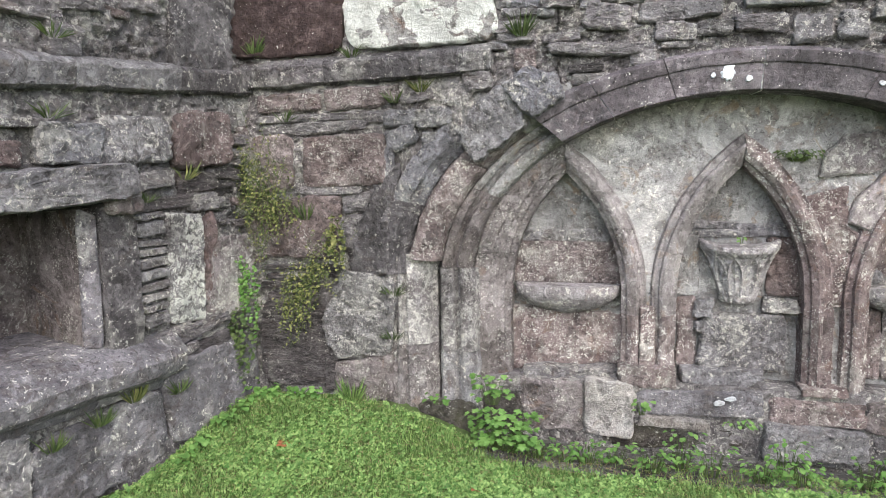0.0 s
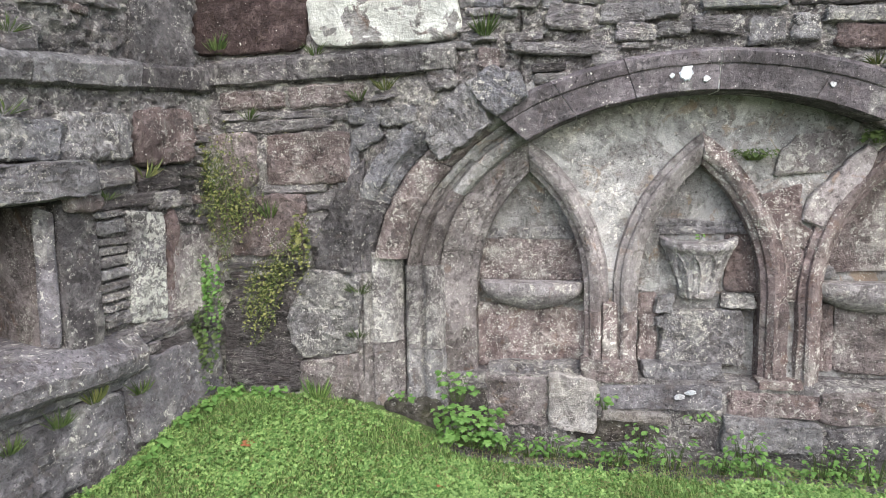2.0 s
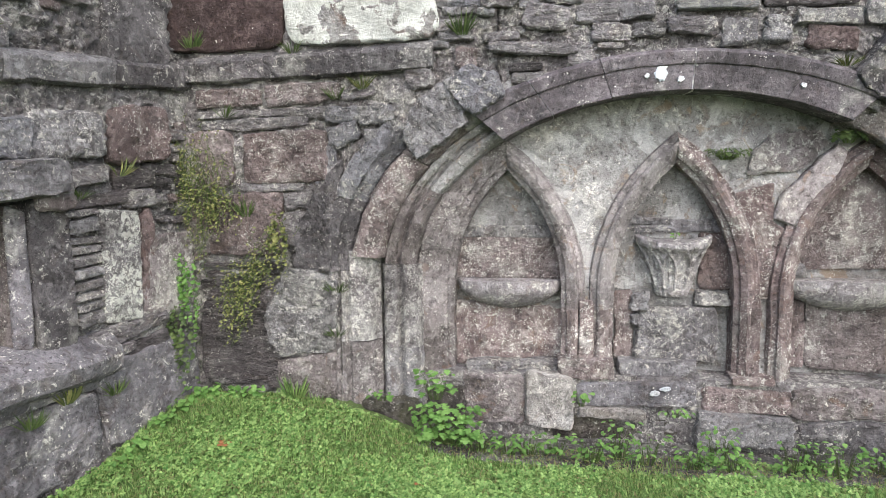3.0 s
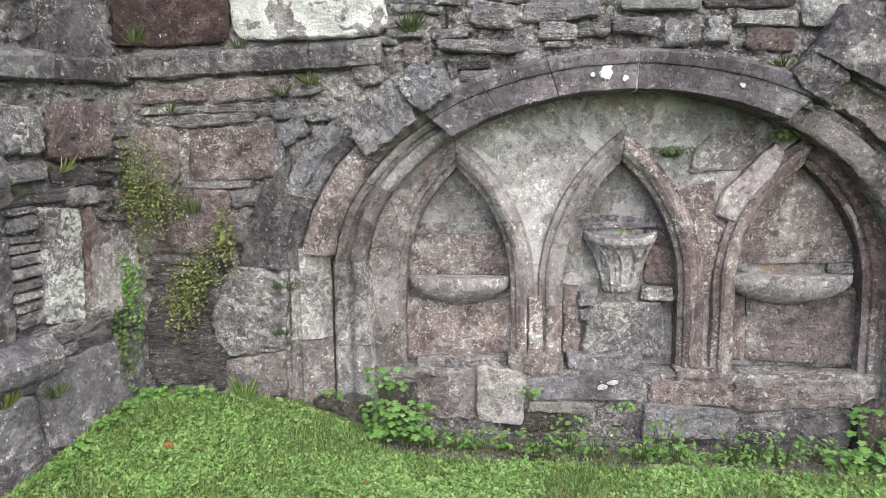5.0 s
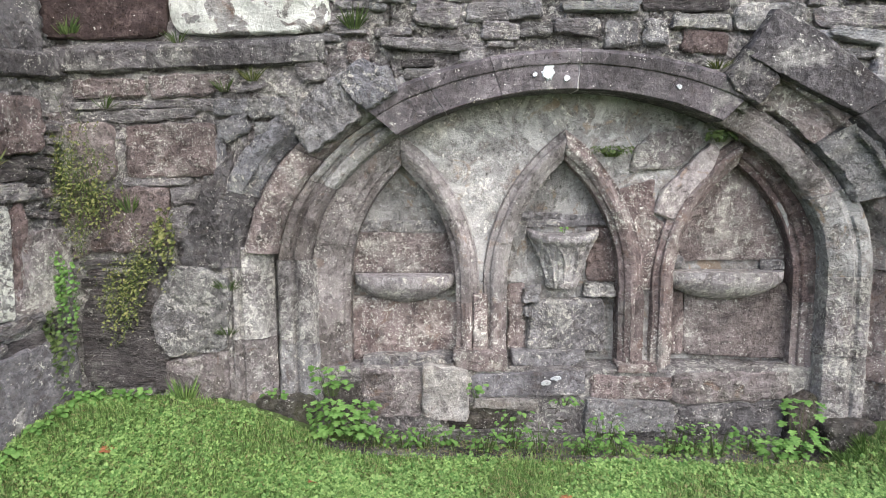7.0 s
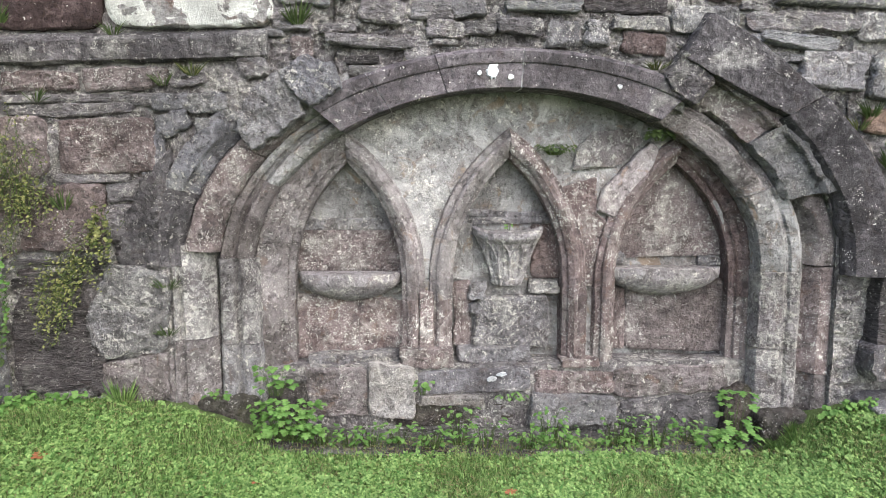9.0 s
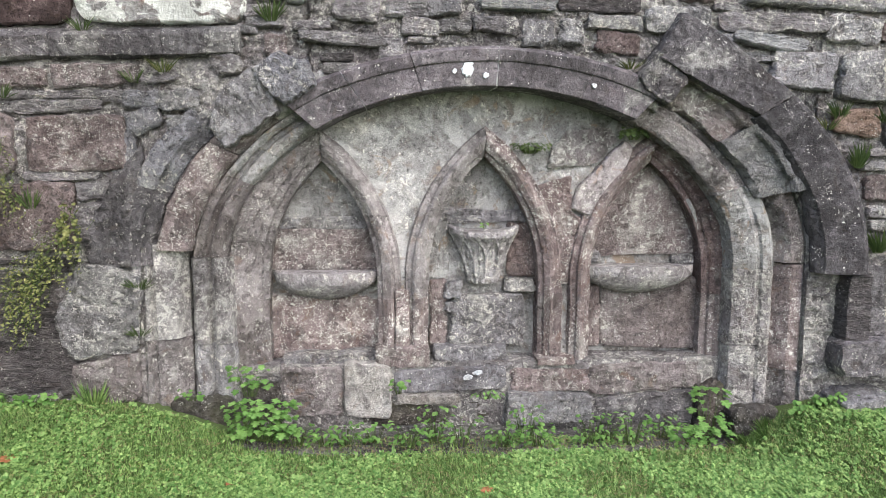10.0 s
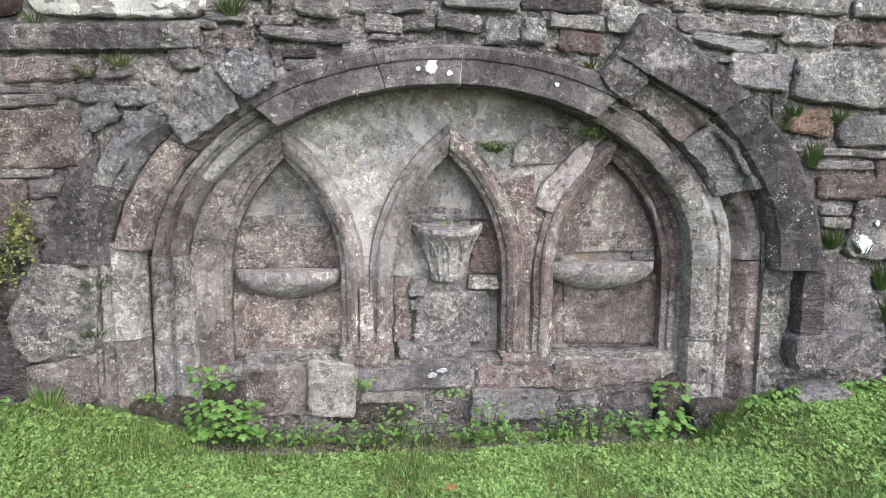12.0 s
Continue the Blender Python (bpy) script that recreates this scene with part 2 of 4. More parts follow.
def hewn(outline, d, seed, rugged, small):
    """A stone body on a closed outline of (x, z) points: worn rim, jagged sides, uneven and flaking face."""
    rng = random.Random(seed + 5)
    bm = bmesh.new()
    around = len(outline)
    j = min(0.011, small * 0.11) * rugged
    rim = []
    for x, z in outline:
        dx = bumpy((x, seed * 1.3, z), 14, j * 1.5) + bumpy((x, seed * 1.9, z), 42, j * 0.9) + rng.uniform(-j, j) * 0.35
        dz = bumpy((x, seed * 3.1, z), 14, j * 1.5) + bumpy((x, seed * 3.7, z), 42, j * 0.9) + rng.uniform(-j, j) * 0.35
        rim.append((x + dx, z + dz))
    cx, cz = sum(q[0] for q in rim) / around, sum(q[1] for q in rim) / around
    w, h = max(q[0] for q in rim) - min(q[0] for q in rim), max(q[1] for q in rim) - min(q[1] for q in rim)
    rings = (0.96, 0.90, 0.82, 0.72, 0.60, 0.47, 0.33, 0.18) if small > 0.15 else (0.93, 0.82, 0.66, 0.48, 0.28) if small > 0.07 else (0.85, 0.55, 0.25)
    tilt, turn = rng.uniform(-0.08, 0.08) * rugged, rng.uniform(-0.06, 0.06) * rugged
    chip = min(0.009, small * 0.08)
    levels = [(1.0, 0.0, 0.08), (1.0, 0.0, -d * 0.7), (1.0, 1.0, -d)] + [(k, 1.0, -d) for k in rings]
    loops = []
    for n, (k, inset, y) in enumerate(levels):
        loop = []
        for x, z in rim:
            worn = chip * inset * (1 + 1.3 * noise.noise((x * 30, seed, z * 30)))
            px, pz = cx + (x - cx) * k * max(0.3, 1 - 2 * worn / w), cz + (z - cz) * k * max(0.3, 1 - 2 * worn / h)
            yy = y
            if n > 1:
                flake = abs(noise.noise((px * 11 + seed, 0.3, pz * 17 - seed)))
                yy += tilt * (pz - cz) + turn * (px - cx) + rugged * (bumpy((px, seed * 1.7, pz), 8, 0.022) + bumpy((px, seed * 2.3, pz), 24, 0.014) + bumpy((px, seed * 2.9, pz), 60, 0.008) + 0.022 * flake - 0.006)
                if n == 2:
                    yy += 0.006 * rugged
            loop.append(bm.verts.new((px, min(yy, 0.05), pz)))
        loops.append(loop)
    for a, b in zip(loops, loops[1:]):
        for i in range(around):
            k = (i + 1) % around
            bm.faces.new((a[i], a[k], b[k], b[i]))
    bm.faces.new(loops[-1])
    for f in bm.faces:
        f.smooth = f.calc_center_median().y < -d * 0.6
    return bm


def cut_block(corners, d, seed, rugged=0.6, wear=0.12):
    """A stone with straight sides between a few (x, z) corners, the corners worn round."""
    pts = []
    n = len(corners)
    for i in range(n):
        p, a, b = Vector(corners[i]), Vector(corners[i - 1]), Vector(corners[(i + 1) % n])
        s, e = p + (a - p) * wear, p + (b - p) * wear
        pts += [tuple(s), tuple((s + e) / 4 + p / 2), tuple(e)]
        far = b + (p - b) * wear
        count = max(1, int((far - e).length / 0.018))
        pts += [tuple(e + (far - e) * k / count) for k in range(1, count)]
    xs, zs = [p[0] for p in pts], [p[1] for p in pts]
    return hewn(pts, d, seed, rugged, min(max(xs) - min(xs), max(zs) - min(zs)))


SEED = [0]
TAKEN = {"north": [], "west": []}


def block(wall, u, v, w, h, turn=0.0, tone="slate", proud=0.05, rugged=0.6, square=12.0, name="stone", label="", depth=0.0):
    """One stone of a wall: its middle along and up the wall, its size, the lift of its end, its kind and how far it stands out."""
    SEED[0] += 1
    ob, frame_of = WALLS[wall]
    if wall in TAKEN:
        TAKEN[wall].append((u - w / 2, u + w / 2, v - h / 2, v + h / 2))
    bm = rock(w, h, proud * 0.5 + 0.022, SEED[0], rugged, random.Random(SEED[0] * 7).uniform(4.5, 13.0) if square == 12.0 else square)
    return part(name, bm, tone, ob, label, frame_of @ pose(u, depth, v, 0, -turn, 0), None)


def shaped(wall, corners, tone, proud=0.06, rugged=0.7):
    """One stone of a wall with its own few corners, along and up the wall."""
    SEED[0] += 1
    ob, frame_of = WALLS[wall]
    us, vs = [c[0] for c in corners], [c[1] for c in corners]
    TAKEN[wall].append((min(us) + 0.03, max(us) - 0.03, min(vs) + 0.03, max(vs) - 0.03))
    return part("stone", cut_block(corners, proud * 0.5 + 0.03, SEED[0], rugged), tone, ob, "", frame_of, None)


def slab(name, size, centre, material, parent=None, kind="", cuts=0, rough_amount=0.0, label=""):
    """A box, its faces cut finely and roughened where wanted."""
    bm = bmesh.new()
    bmesh.ops.create_cube(bm, size=1.0)
    bmesh.ops.scale(bm, vec=size, verts=bm.verts)
    if cuts:
        bmesh.ops.subdivide_edges(bm, edges=bm.edges, cuts=cuts, use_grid_fill=True)
    bmesh.ops.translate(bm, vec=centre, verts=bm.verts)
    if rough_amount:
        for q in bm.verts:
            q.co += Vector((bumpy(q.co, 7, 1), bumpy(q.co + Vector((9, 3, 1)), 8, 1), bumpy(q.co + Vector((1, 7, 5)), 7, 1))) * rough_amount
    return part(name, bm, material, parent, label)


def sweep(name, path, profile, material, parent, wear=0.006, label="", seed=0, limit=None):
    """A length of moulding. path: (x, z, nx, nz) points with the outward way; profile: closed (offset, y) points."""
    bm = bmesh.new()
    loops = []
    last = len(path) - 1
    for k, (x, z, nx, nz) in enumerate(path):
        loop = []
        for o, y in profile:
            g = bumpy((x * 1.0 + o, z, y + seed), 8, wear) + bumpy((x, z + o, y + seed), 25, wear * 0.6)
            p = Vector((x + nx * (o + g), y + g, z + nz * (o + g)))
            if limit:
                p.x = limit[0] + limit[1] * max(0.0, limit[1] * (p.x - limit[0]))
            loop.append(bm.verts.new(p))
        loops.append(loop)
    n = len(profile)
    for a, b in zip(loops, loops[1:]):
        for i in range(n):
            j = (i + 1) % n
            bm.faces.new((a[i], a[j], b[j], b[i]))
    bm.faces.new(loops[0])
    bm.faces.new(loops[-1])
    ob = part(name, bm, material, parent, label, smooth=False)
    for p in ob.data.polygons:
        p.use_smooth = len(p.vertices) == 4
    return ob


# ---- the large structure ----
FACE = 3.15
CORNER = Vector((-1.72, 3.15, 0))
WEST_FRAME = Matrix.Translation(CORNER) @ Matrix(((0.30, -0.954, 0, 0), (0.954, 0.30, 0, 0), (0, 0, 1, 0), (0, 0, 0, 1)))
NORTH_FRAME = Matrix.Translation((0, FACE, 0))
MID, SPRING, HALF, RISE = 0.90, 0.95, 1.36, 0.95     # the great arch: its middle, springing, half span and rise


def arch_point(deg, off=0.0, squash=0.72):
    a, b = HALF + off, RISE + off * squash
    c, s = math.cos(radians(deg)), math.sin(radians(deg))
    n = Vector((c / a, s / b)).normalized()
    return MID + a * c, SPRING + b * s, n.x, n.y


def arch_height(x, off=0.0):
    u = min(1.0, abs(x - MID) / (HALF + off))
    return SPRING + (RISE + off * 0.72) * math.sqrt(1 - u * u)


def ground_height(x, y):
    """The grass rises to the wall's foot on both sides and dips before the recess."""
    x = max(-8.0, min(8.0, x))
    near = min(1.0, max(0.0, (y - 2.2) / 0.85))
    near = near * near * (3 - 2 * near)
    left = 1 / (1 + math.exp((x + 0.55) / 0.16))
    right = 1 / (1 + math.exp((2.50 - x) / 0.11))
    base = 0.06 - 0.04 * min(1.0, max(0.0, (x + 1.0) / 2.5)) * (1 - right)
    west = max(0.0, 1 - abs(x + 1.9) / 1.2) * 0.015
    hollow = -0.08 * near * math.exp(-((x - 2.2) / 0.2) ** 2) * max(0.0, min(1.0, (y - 2.9) / 0.15))
    z = base + near * (0.25 * left + 0.17 * right) + west * (1 - near) + hollow
    return z + bumpy((x, y, 0), 2.5, 0.02) + bumpy((x, y, 3), 9, 0.008)


def make_ground():
    xs = sorted({round(-2.6 + 0.05 * i, 3) for i in range(145)} | {-400, -80, -20, -8, -4, 6, 10, 25, 80, 400})
    ys = sorted({round(1.2 + 0.05 * i, 3) for i in range(52)} | {-400, -80, -20, -6, -2, 0, 6, 20, 80, 400})
    bm = bmesh.new()
    grid = [[bm.verts.new((x, y, ground_height(x, min(y, 3.3)))) for x in xs] for y in ys]
    for r0, r1 in zip(grid, grid[1:]):
        for i in range(len(xs) - 1):
            bm.faces.new((r0[i], r0[i + 1], r1[i + 1], r1[i]))
    m, nt, bsdf = nodes_for("turf_and_soil")
    geo = nt.nodes.new("ShaderNodeNewGeometry")
    col = mixed(nt, noise_node(nt, geo.outputs["Position"], 14, 8, 0.7), (0.05, 0.085, 0.02), (0.095, 0.14, 0.04))
    col = mixed(nt, ramp(nt, noise_node(nt, geo.outputs["Position"], 3.5, 6, 0.7), 0.55, 0.75, 0, 0.5), col, (0.10, 0.085, 0.055))
    nt.links.new(col, bsdf.inputs["Base Color"])
    bsdf.inputs["Roughness"].default_value = 0.95
    b = nt.nodes.new("ShaderNodeBump")
    b.inputs["Strength"].default_value, b.inputs["Distance"].default_value = 0.8, 0.03
    nt.links.new(noise_node(nt, geo.outputs["Position"], 60, 8, 0.75), b.inputs["Height"])
    nt.links.new(b.outputs[0], bsdf.inputs["Normal"])
    ob = part("ground", bm, m)
    tagged(ob, "mown grass and bare soil sloping up to the wall foot", "ground", kind="structure")


make_ground()


def rubble_core(name, bottom, x0, x1, top, y, thick, label, matrix=None, hole=None):
    """The mortared core of a wall as a rough sheet with thickness; bottom(x) gives its lower edge, hole(x, z) what is left open."""
    bm = bmesh.new()
    nx = int((x1 - x0) / 0.013)
    nz = 230
    front, back = [], []
    for i in range(nx + 1):
        x = x0 + (x1 - x0) * i / nx
        lo = bottom(x)
        f, g = [], []
        for k in range(nz + 1):
            z = lo + (top - lo) * k / nz
            yy = y - 0.004 + bumpy((x, 1.0, z), 6, 0.02) + 0.03 * abs(noise.noise((x * 9 + z * 2, 4.0, z * 15))) - 0.008 + bumpy((x + z * 0.3, 9.0, z * 1.3), 27, 0.02) + bumpy((x, 3.0, z), 70, 0.014)
            f.append(bm.verts.new((x, yy, z)))
            g.append(bm.verts.new((x, y + thick, z)))
        front.append(f)
        back.append(g)
    open_cell = {}
    for i in range(nx):
        for k in range(nz):
            c = (front[i][k].co + front[i + 1][k + 1].co) / 2
            open_cell[i, k] = bool(hole and hole(c.x, c.z))
            if open_cell[i, k]:
                continue
            bm.faces.new((front[i][k], front[i + 1][k], front[i + 1][k + 1], front[i][k + 1]))
            bm.faces.new((back[i][k], back[i][k + 1], back[i + 1][k + 1], back[i + 1][k]))
    for i in range(nx):
        for k in range(nz):
            if open_cell[i, k]:
                continue
            for di, dk, pair in ((-1, 0, ((i, k), (i, k + 1))), (1, 0, ((i + 1, k), (i + 1, k + 1))), (0, -1, ((i, k), (i + 1, k))), (0, 1, ((i, k + 1), (i + 1, k + 1)))):
                if open_cell.get((i + di, k + dk), True):
                    (a, b), (c, d) = pair
                    bm.faces.new((front[a][b], front[c][d], back[c][d], back[a][b]))
    ob = part(name, bm, "mortar", matrix=matrix)
    return tagged(ob, label, "wall", kind="structure")


def north_bottom(x):
    return max(arch_height(x, 0.12), arch_height(x, 0.40) if abs(x - MID) > 0.9 else 0) if abs(x - MID) < HALF + 0.40 else -0.15


wall_north = rubble_core("wall_north", north_bottom, -2.3, 5.2, 3.4, FACE + 0.0, 0.9, "ruined rubble wall of slate and sandstone with a recessed arch")
wall_west = rubble_core("wall_west", lambda u: -0.15, -4.2, 0.05, 3.4, 0.0, 0.9, "rubble side wall with an aumbry recess and sloping sill",
                        WEST_FRAME, lambda u, z: -1.75 < u < -0.93 and 0.76 < z < 1.42)
WALLS = {"north": (wall_north, NORTH_FRAME), "west": (wall_west, Matrix.Identity(4))}

# ---- the arched recess ----
recess = thing("wall_recess", "shallow arched wall recess with three pointed niches, weathered sandstone", "niche")


def niche_curve(x, niche):
    """The height of a niche's pointed opening at x, or None outside it."""
    c, half, spring, rise = niche
    d = abs(x - c)
    if d > half:
        return None
    k = (rise * rise - half * half) / (2 * half)
    return spring + math.sqrt(max(0.0, (k + half) ** 2 - (d + k) ** 2))


NICHES = ((0.025, 0.305, 0.87, 0.665), (0.91, 0.318, 0.87, 0.69), (1.845, 0.335, 0.87, 0.66))
SPANDREL_Y, BACK_Y = 3.37, 3.48


def make_spandrel():
    bm = bmesh.new()
    x0, x1, count, rows = MID - HALF - 0.08, MID + HALF + 0.08, 300, 22
    prev = None
    for i in range(count + 1):
        x = x0 + (x1 - x0) * i / count
        low = 0.87
        for nch in NICHES:
            z = niche_curve(x, nch)
            if z:
                low = z
        top = max(arch_height(x, 0.14), low + 0.02)
        column = []
        for k in range(rows + 1):
            z = low + (top - low) * k / rows
            column.append(bm.verts.new((x, SPANDREL_Y + bumpy((x, 2, z), 5, 0.02) + bumpy((x, 7, z), 19, 0.008), z)))
        inside = low > 0.87
        column.append(bm.verts.new((x, BACK_Y + 0.1 if inside else SPANDREL_Y, low if inside else 0.36)))
        if prev:
            for k in range(rows):
                bm.faces.new((prev[k], column[k], column[k + 1], prev[k + 1]))
            bm.faces.new((prev[-1], column[-1], column[0], prev[0]))
        prev = column
    return part("spandrel", bm, "plaster", recess, "grey lime-plastered panel with ochre stains")


make_spandrel()
slab("niche_back", (3.9, 0.3, 2.1), (MID, BACK_Y + 0.15, 1.1), "plaster", recess, label="mortared back of the niches", cuts=20, rough_amount=0.006)


def half_arch(niche, side, steps=14, foot=0.385):
    """Points up one side of a pointed niche from its foot to the apex, with the outward way."""
    c, half, spring, rise = niche
    k = (rise * rise - half * half) / (2 * half)
    r = k + half
    end = math.acos(k / r)
    pts = [(c + side * half, foot + (spring - foot) * i / 5, side, 0.0) for i in range(5)]
    beyond = math.acos(k / (r + 0.125))
    for i in range(steps + 4):
        a = end * i / steps if i <= steps else end + (beyond - end) * (i - steps) / 3
        pts.append((c + side * (r * math.cos(a) - k), spring + r * math.sin(a), side * math.cos(a), math.sin(a)))
    return pts


RIB = ((-0.010, 3.49), (-0.008, 3.365), (0.016, 3.348), (0.02, 3.328), (0.048, 3.302), (0.064, 3.298), (0.078, 3.308), (0.084, 3.33), (0.104, 3.338), (0.114, 3.335), (0.12, 3.352), (0.124, 3.42))
WIDE = ((-0.014, 3.475), (-0.012, 3.36), (0.02, 3.354), (0.028, 3.336), (0.058, 3.332), (0.07, 3.316), (0.098, 3.312), (0.112, 3.298), (0.15, 3.294), (0.165, 3.28), (0.19, 3.29), (0.195, 3.42))
for niche, tones in zip(NICHES, (("arch", "rib"), ("rib", "ribred"), ("ribred", "red"))):
    for side, tone in zip((-1, 1), tones):
        pts = half_arch(niche, side)
        shape = WIDE if (niche is NICHES[0] and side < 0) or (niche is NICHES[2] and side > 0) else RIB
        cut = 9 if side < 0 else 12
        sweep("rib_stone", pts[4:cut + 1], shape, tone, recess, 0.005, seed=niche[0] + side, limit=(niche[0], side))
        sweep("rib_stone", pts[cut:], shape, tone, recess, 0.005, seed=niche[0] + side + 3, limit=(niche[0], side))
        sweep("pier_shaft", pts[:5], shape, "ribred" if niche[0] > 0.5 or side > 0 else tone, recess, 0.006, seed=niche[0] + side + 5)
# plain faces between the paired shafts, and the pier feet
for x, w, tone in ((0.455, 0.055, "ribred"), (1.31, 0.05, "ribred")):
    bm = rock(w + 0.03, 0.44, 0.075, int(x * 100), 0.15)
    part("pier_face", bm, tone, recess, matrix=pose(x, 3.375, 0.61))
for x, w, h, tone in ((0.455, 0.30, 0.12, "pink"), (1.315, 0.215, 0.05, "ribred")):
    bm = rock(w, h, 0.095, int(x * 77), 0.35)
    part("pier_foot", bm, tone, recess, matrix=pose(x, 3.37, 0.385 + h / 2))

# great arch mouldings: jamb stones and voussoirs
INNER = ((0.0, 3.46), (0.004, 3.30), (0.014, 3.235), (0.034, 3.212), (0.062, 3.206), (0.084, 3.214), (0.09, 3.236), (0.104, 3.252), (0.12, 3.24), (0.128, 3.215), (0.148, 3.202), (0.168, 3.206), (0.178, 3.23), (0.182, 3.32), (0.18, 3.46))
FLAT = ((0.34, 3.40), (0.345, 3.20), (0.36, 3.165), (0.385, 3.15), (0.415, 3.13), (0.43, 3.108), (0.50, 3.098), (0.54, 3.11), (0.55, 3.2), (0.55, 3.4))
BARE = ((0.165, 3.40), (0.17, 3.23), (0.18, 3.18), (0.20, 3.15), (0.25, 3.132), (0.31, 3.128), (0.335, 3.14), (0.35, 3.18), (0.352, 3.4))
HOOD = ((0.0, 3.42), (-0.005, 3.125), (0.006, 3.108), (0.165, 3.092), (0.172, 3.082), (0.19, 3.076), (0.245, 3.07), (0.268, 3.085), (0.28, 3.14), (0.28, 3.42))
DRIP = ((0.41, 3.36), (0.405, 3.12), (0.415, 3.09), (0.43, 3.075), (0.445, 3.045), (0.52, 3.02), (0.64, 3.01), (0.665, 3.02), (0.68, 3.08), (0.68, 3.36))


def arc_sweep(name, d0, d1, profile, tone, wear=0.007, label="", squash=0.72, gap=0.07, shift=0.0):
    """Voussoir between two angles of the great arch; offsets follow the flattened curve."""
    bm = bmesh.new()
    loops = []
    steps = max(4, int(abs(d1 - d0) / 1.0))
    s = 1 if d1 > d0 else -1
    for i in range(steps + 1):
        d = d0 + s * gap + (d1 - d0 - 2 * s * gap) * i / steps
        loop = []
        for o, y in profile:
            x, z, nx, nz = arch_point(d, o, squash)
            g = bumpy((x, z, y + d0), 8, wear) + bumpy((x, z, y + d0), 26, wear * 0.7)
            chip = 0.02 * max(0.0, noise.noise((x * 17, z * 17, o * 30 + d0)) - 0.45) * (wear > 0.006)
            loop.append(bm.verts.new((x + nx * g, y + g + chip + shift, z + nz * g)))
        loops.append(loop)
    n = len(profile)
    for a, b in zip(loops, loops[1:]):
        for i in range(n):
            bm.faces.new((a[i], a[(i + 1) % n], b[(i + 1) % n], b[i]))
    bm.faces.new(loops[0])
    bm.faces.new(loops[-1])
    ob = part(name, bm, tone, recess, label, smooth=False)
    for p in ob.data.polygons:
        p.use_smooth = len(p.vertices) == 4
    return ob


def jamb(side, z0, z1, profile, tone, lean=0.0):
    x = MID + side * HALF
    pts = [(x + lean * (z1 - z) * -side, z, side, 0.0) for z in (z0 + (z1 - z0) * i / 20 for i in range(21))]
    sweep("jamb_stone", pts, profile, tone, recess, 0.009, seed=z0 * 7 + side)


LEFT_IN = ((-0.03, 3.46), (-0.026, 3.29), (-0.012, 3.235), (0.01, 3.21), (0.05, 3.203), (0.068, 3.215), (0.076, 3.245), (0.09, 3.255), (0.10, 3.235), (0.108, 3.212), (0.13, 3.198), (0.165, 3.202), (0.182, 3.225), (0.188, 3.32), (0.186, 3.46))
LEFT_OUT = ((0.196, 3.40), (0.20, 3.25), (0.222, 3.23), (0.238, 3.19), (0.258, 3.17), (0.30, 3.156), (0.345, 3.15), (0.36, 3.168), (0.375, 3.172), (0.385, 3.15), (0.42, 3.138), (0.46, 3.138), (0.478, 3.155), (0.49, 3.158), (0.50, 3.14), (0.52, 3.142), (0.528, 3.17), (0.53, 3.40))
RIGHT_IN = ((0.0, 3.46), (0.006, 3.26), (0.02, 3.215), (0.05, 3.196), (0.135, 3.186), (0.15, 3.20), (0.168, 3.204), (0.18, 3.19), (0.22, 3.184), (0.242, 3.20), (0.25, 3.26), (0.25, 3.46))
RIGHT_OUT = ((0.255, 3.40), (0.262, 3.26), (0.285, 3.24), (0.305, 3.195), (0.33, 3.168), (0.39, 3.16), (0.415, 3.175), (0.43, 3.205), (0.447, 3.208), (0.462, 3.18), (0.50, 3.164), (0.55, 3.165), (0.572, 3.19), (0.575, 3.4))
for z0, z1, tone in ((0.20, 0.56, "grey"), (0.565, 1.02, "archpale")):
    jamb(-1, z0, z1, LEFT_IN, tone)
for z0, z1, tone in ((0.24, 0.60, "arch"), (0.605, 1.10, "archpale")):
    jamb(-1, z0, z1, LEFT_OUT, tone)
for z0, z1, tone in ((0.04, 0.50, "archpale"), (0.505, 0.932, "archpale")):
    jamb(1, z0, z1, RIGHT_IN, tone)
for z0, z1, tone in ((0.10, 0.36, "arch"), (0.365, 0.962, "ribred")):
    jamb(1, z0, z1, RIGHT_OUT, tone)
for d0, d1, tone in ((176, 152, "arch"), (152, 142, "plaster"), (142, 128, "plaster")):
    arc_sweep("voussoir", d0, d1, INNER, tone)
for d0, d1, tone in ((174, 146, "pink"), (146, 134, "pink"), (134, 120, "plaster")):
    arc_sweep("voussoir", d0, d1, BARE, tone, 0.014)
arc_sweep("voussoir", 178, 160, FLAT, "darkgrey", 0.016)
arc_sweep("voussoir", 160, 140, FLAT, "blue", 0.016)
for d0, d1, tone in ((130, 117.5, "hood"), (117.5, 104.5, "hood"), (104.5, 88.5, "hood"), (88.5, 70, "hood"), (70, 56, "hood")):
    arc_sweep("hood_stone", d0, d1, HOOD, tone, 0.004)
for d in (117.5, 88.5, 70):
    arc_sweep("mortar_joint", d + 0.22, d - 0.22, HOOD, "pale", 0.004, gap=0, shift=0.003)
PLAIN = ((0.0, 3.46), (0.0, 3.27), (0.01, 3.22), (0.03, 3.204), (0.125, 3.178), (0.142, 3.19), (0.155, 3.222), (0.185, 3.21), (0.20, 3.22), (0.205, 3.46))
for d0, d1, tone in ((57, 24, "arch"), (24, -1, "plaster")):
    arc_sweep("voussoir", d0, d1, PLAIN if d0 > 50 else RIGHT_IN, tone, 0.012)
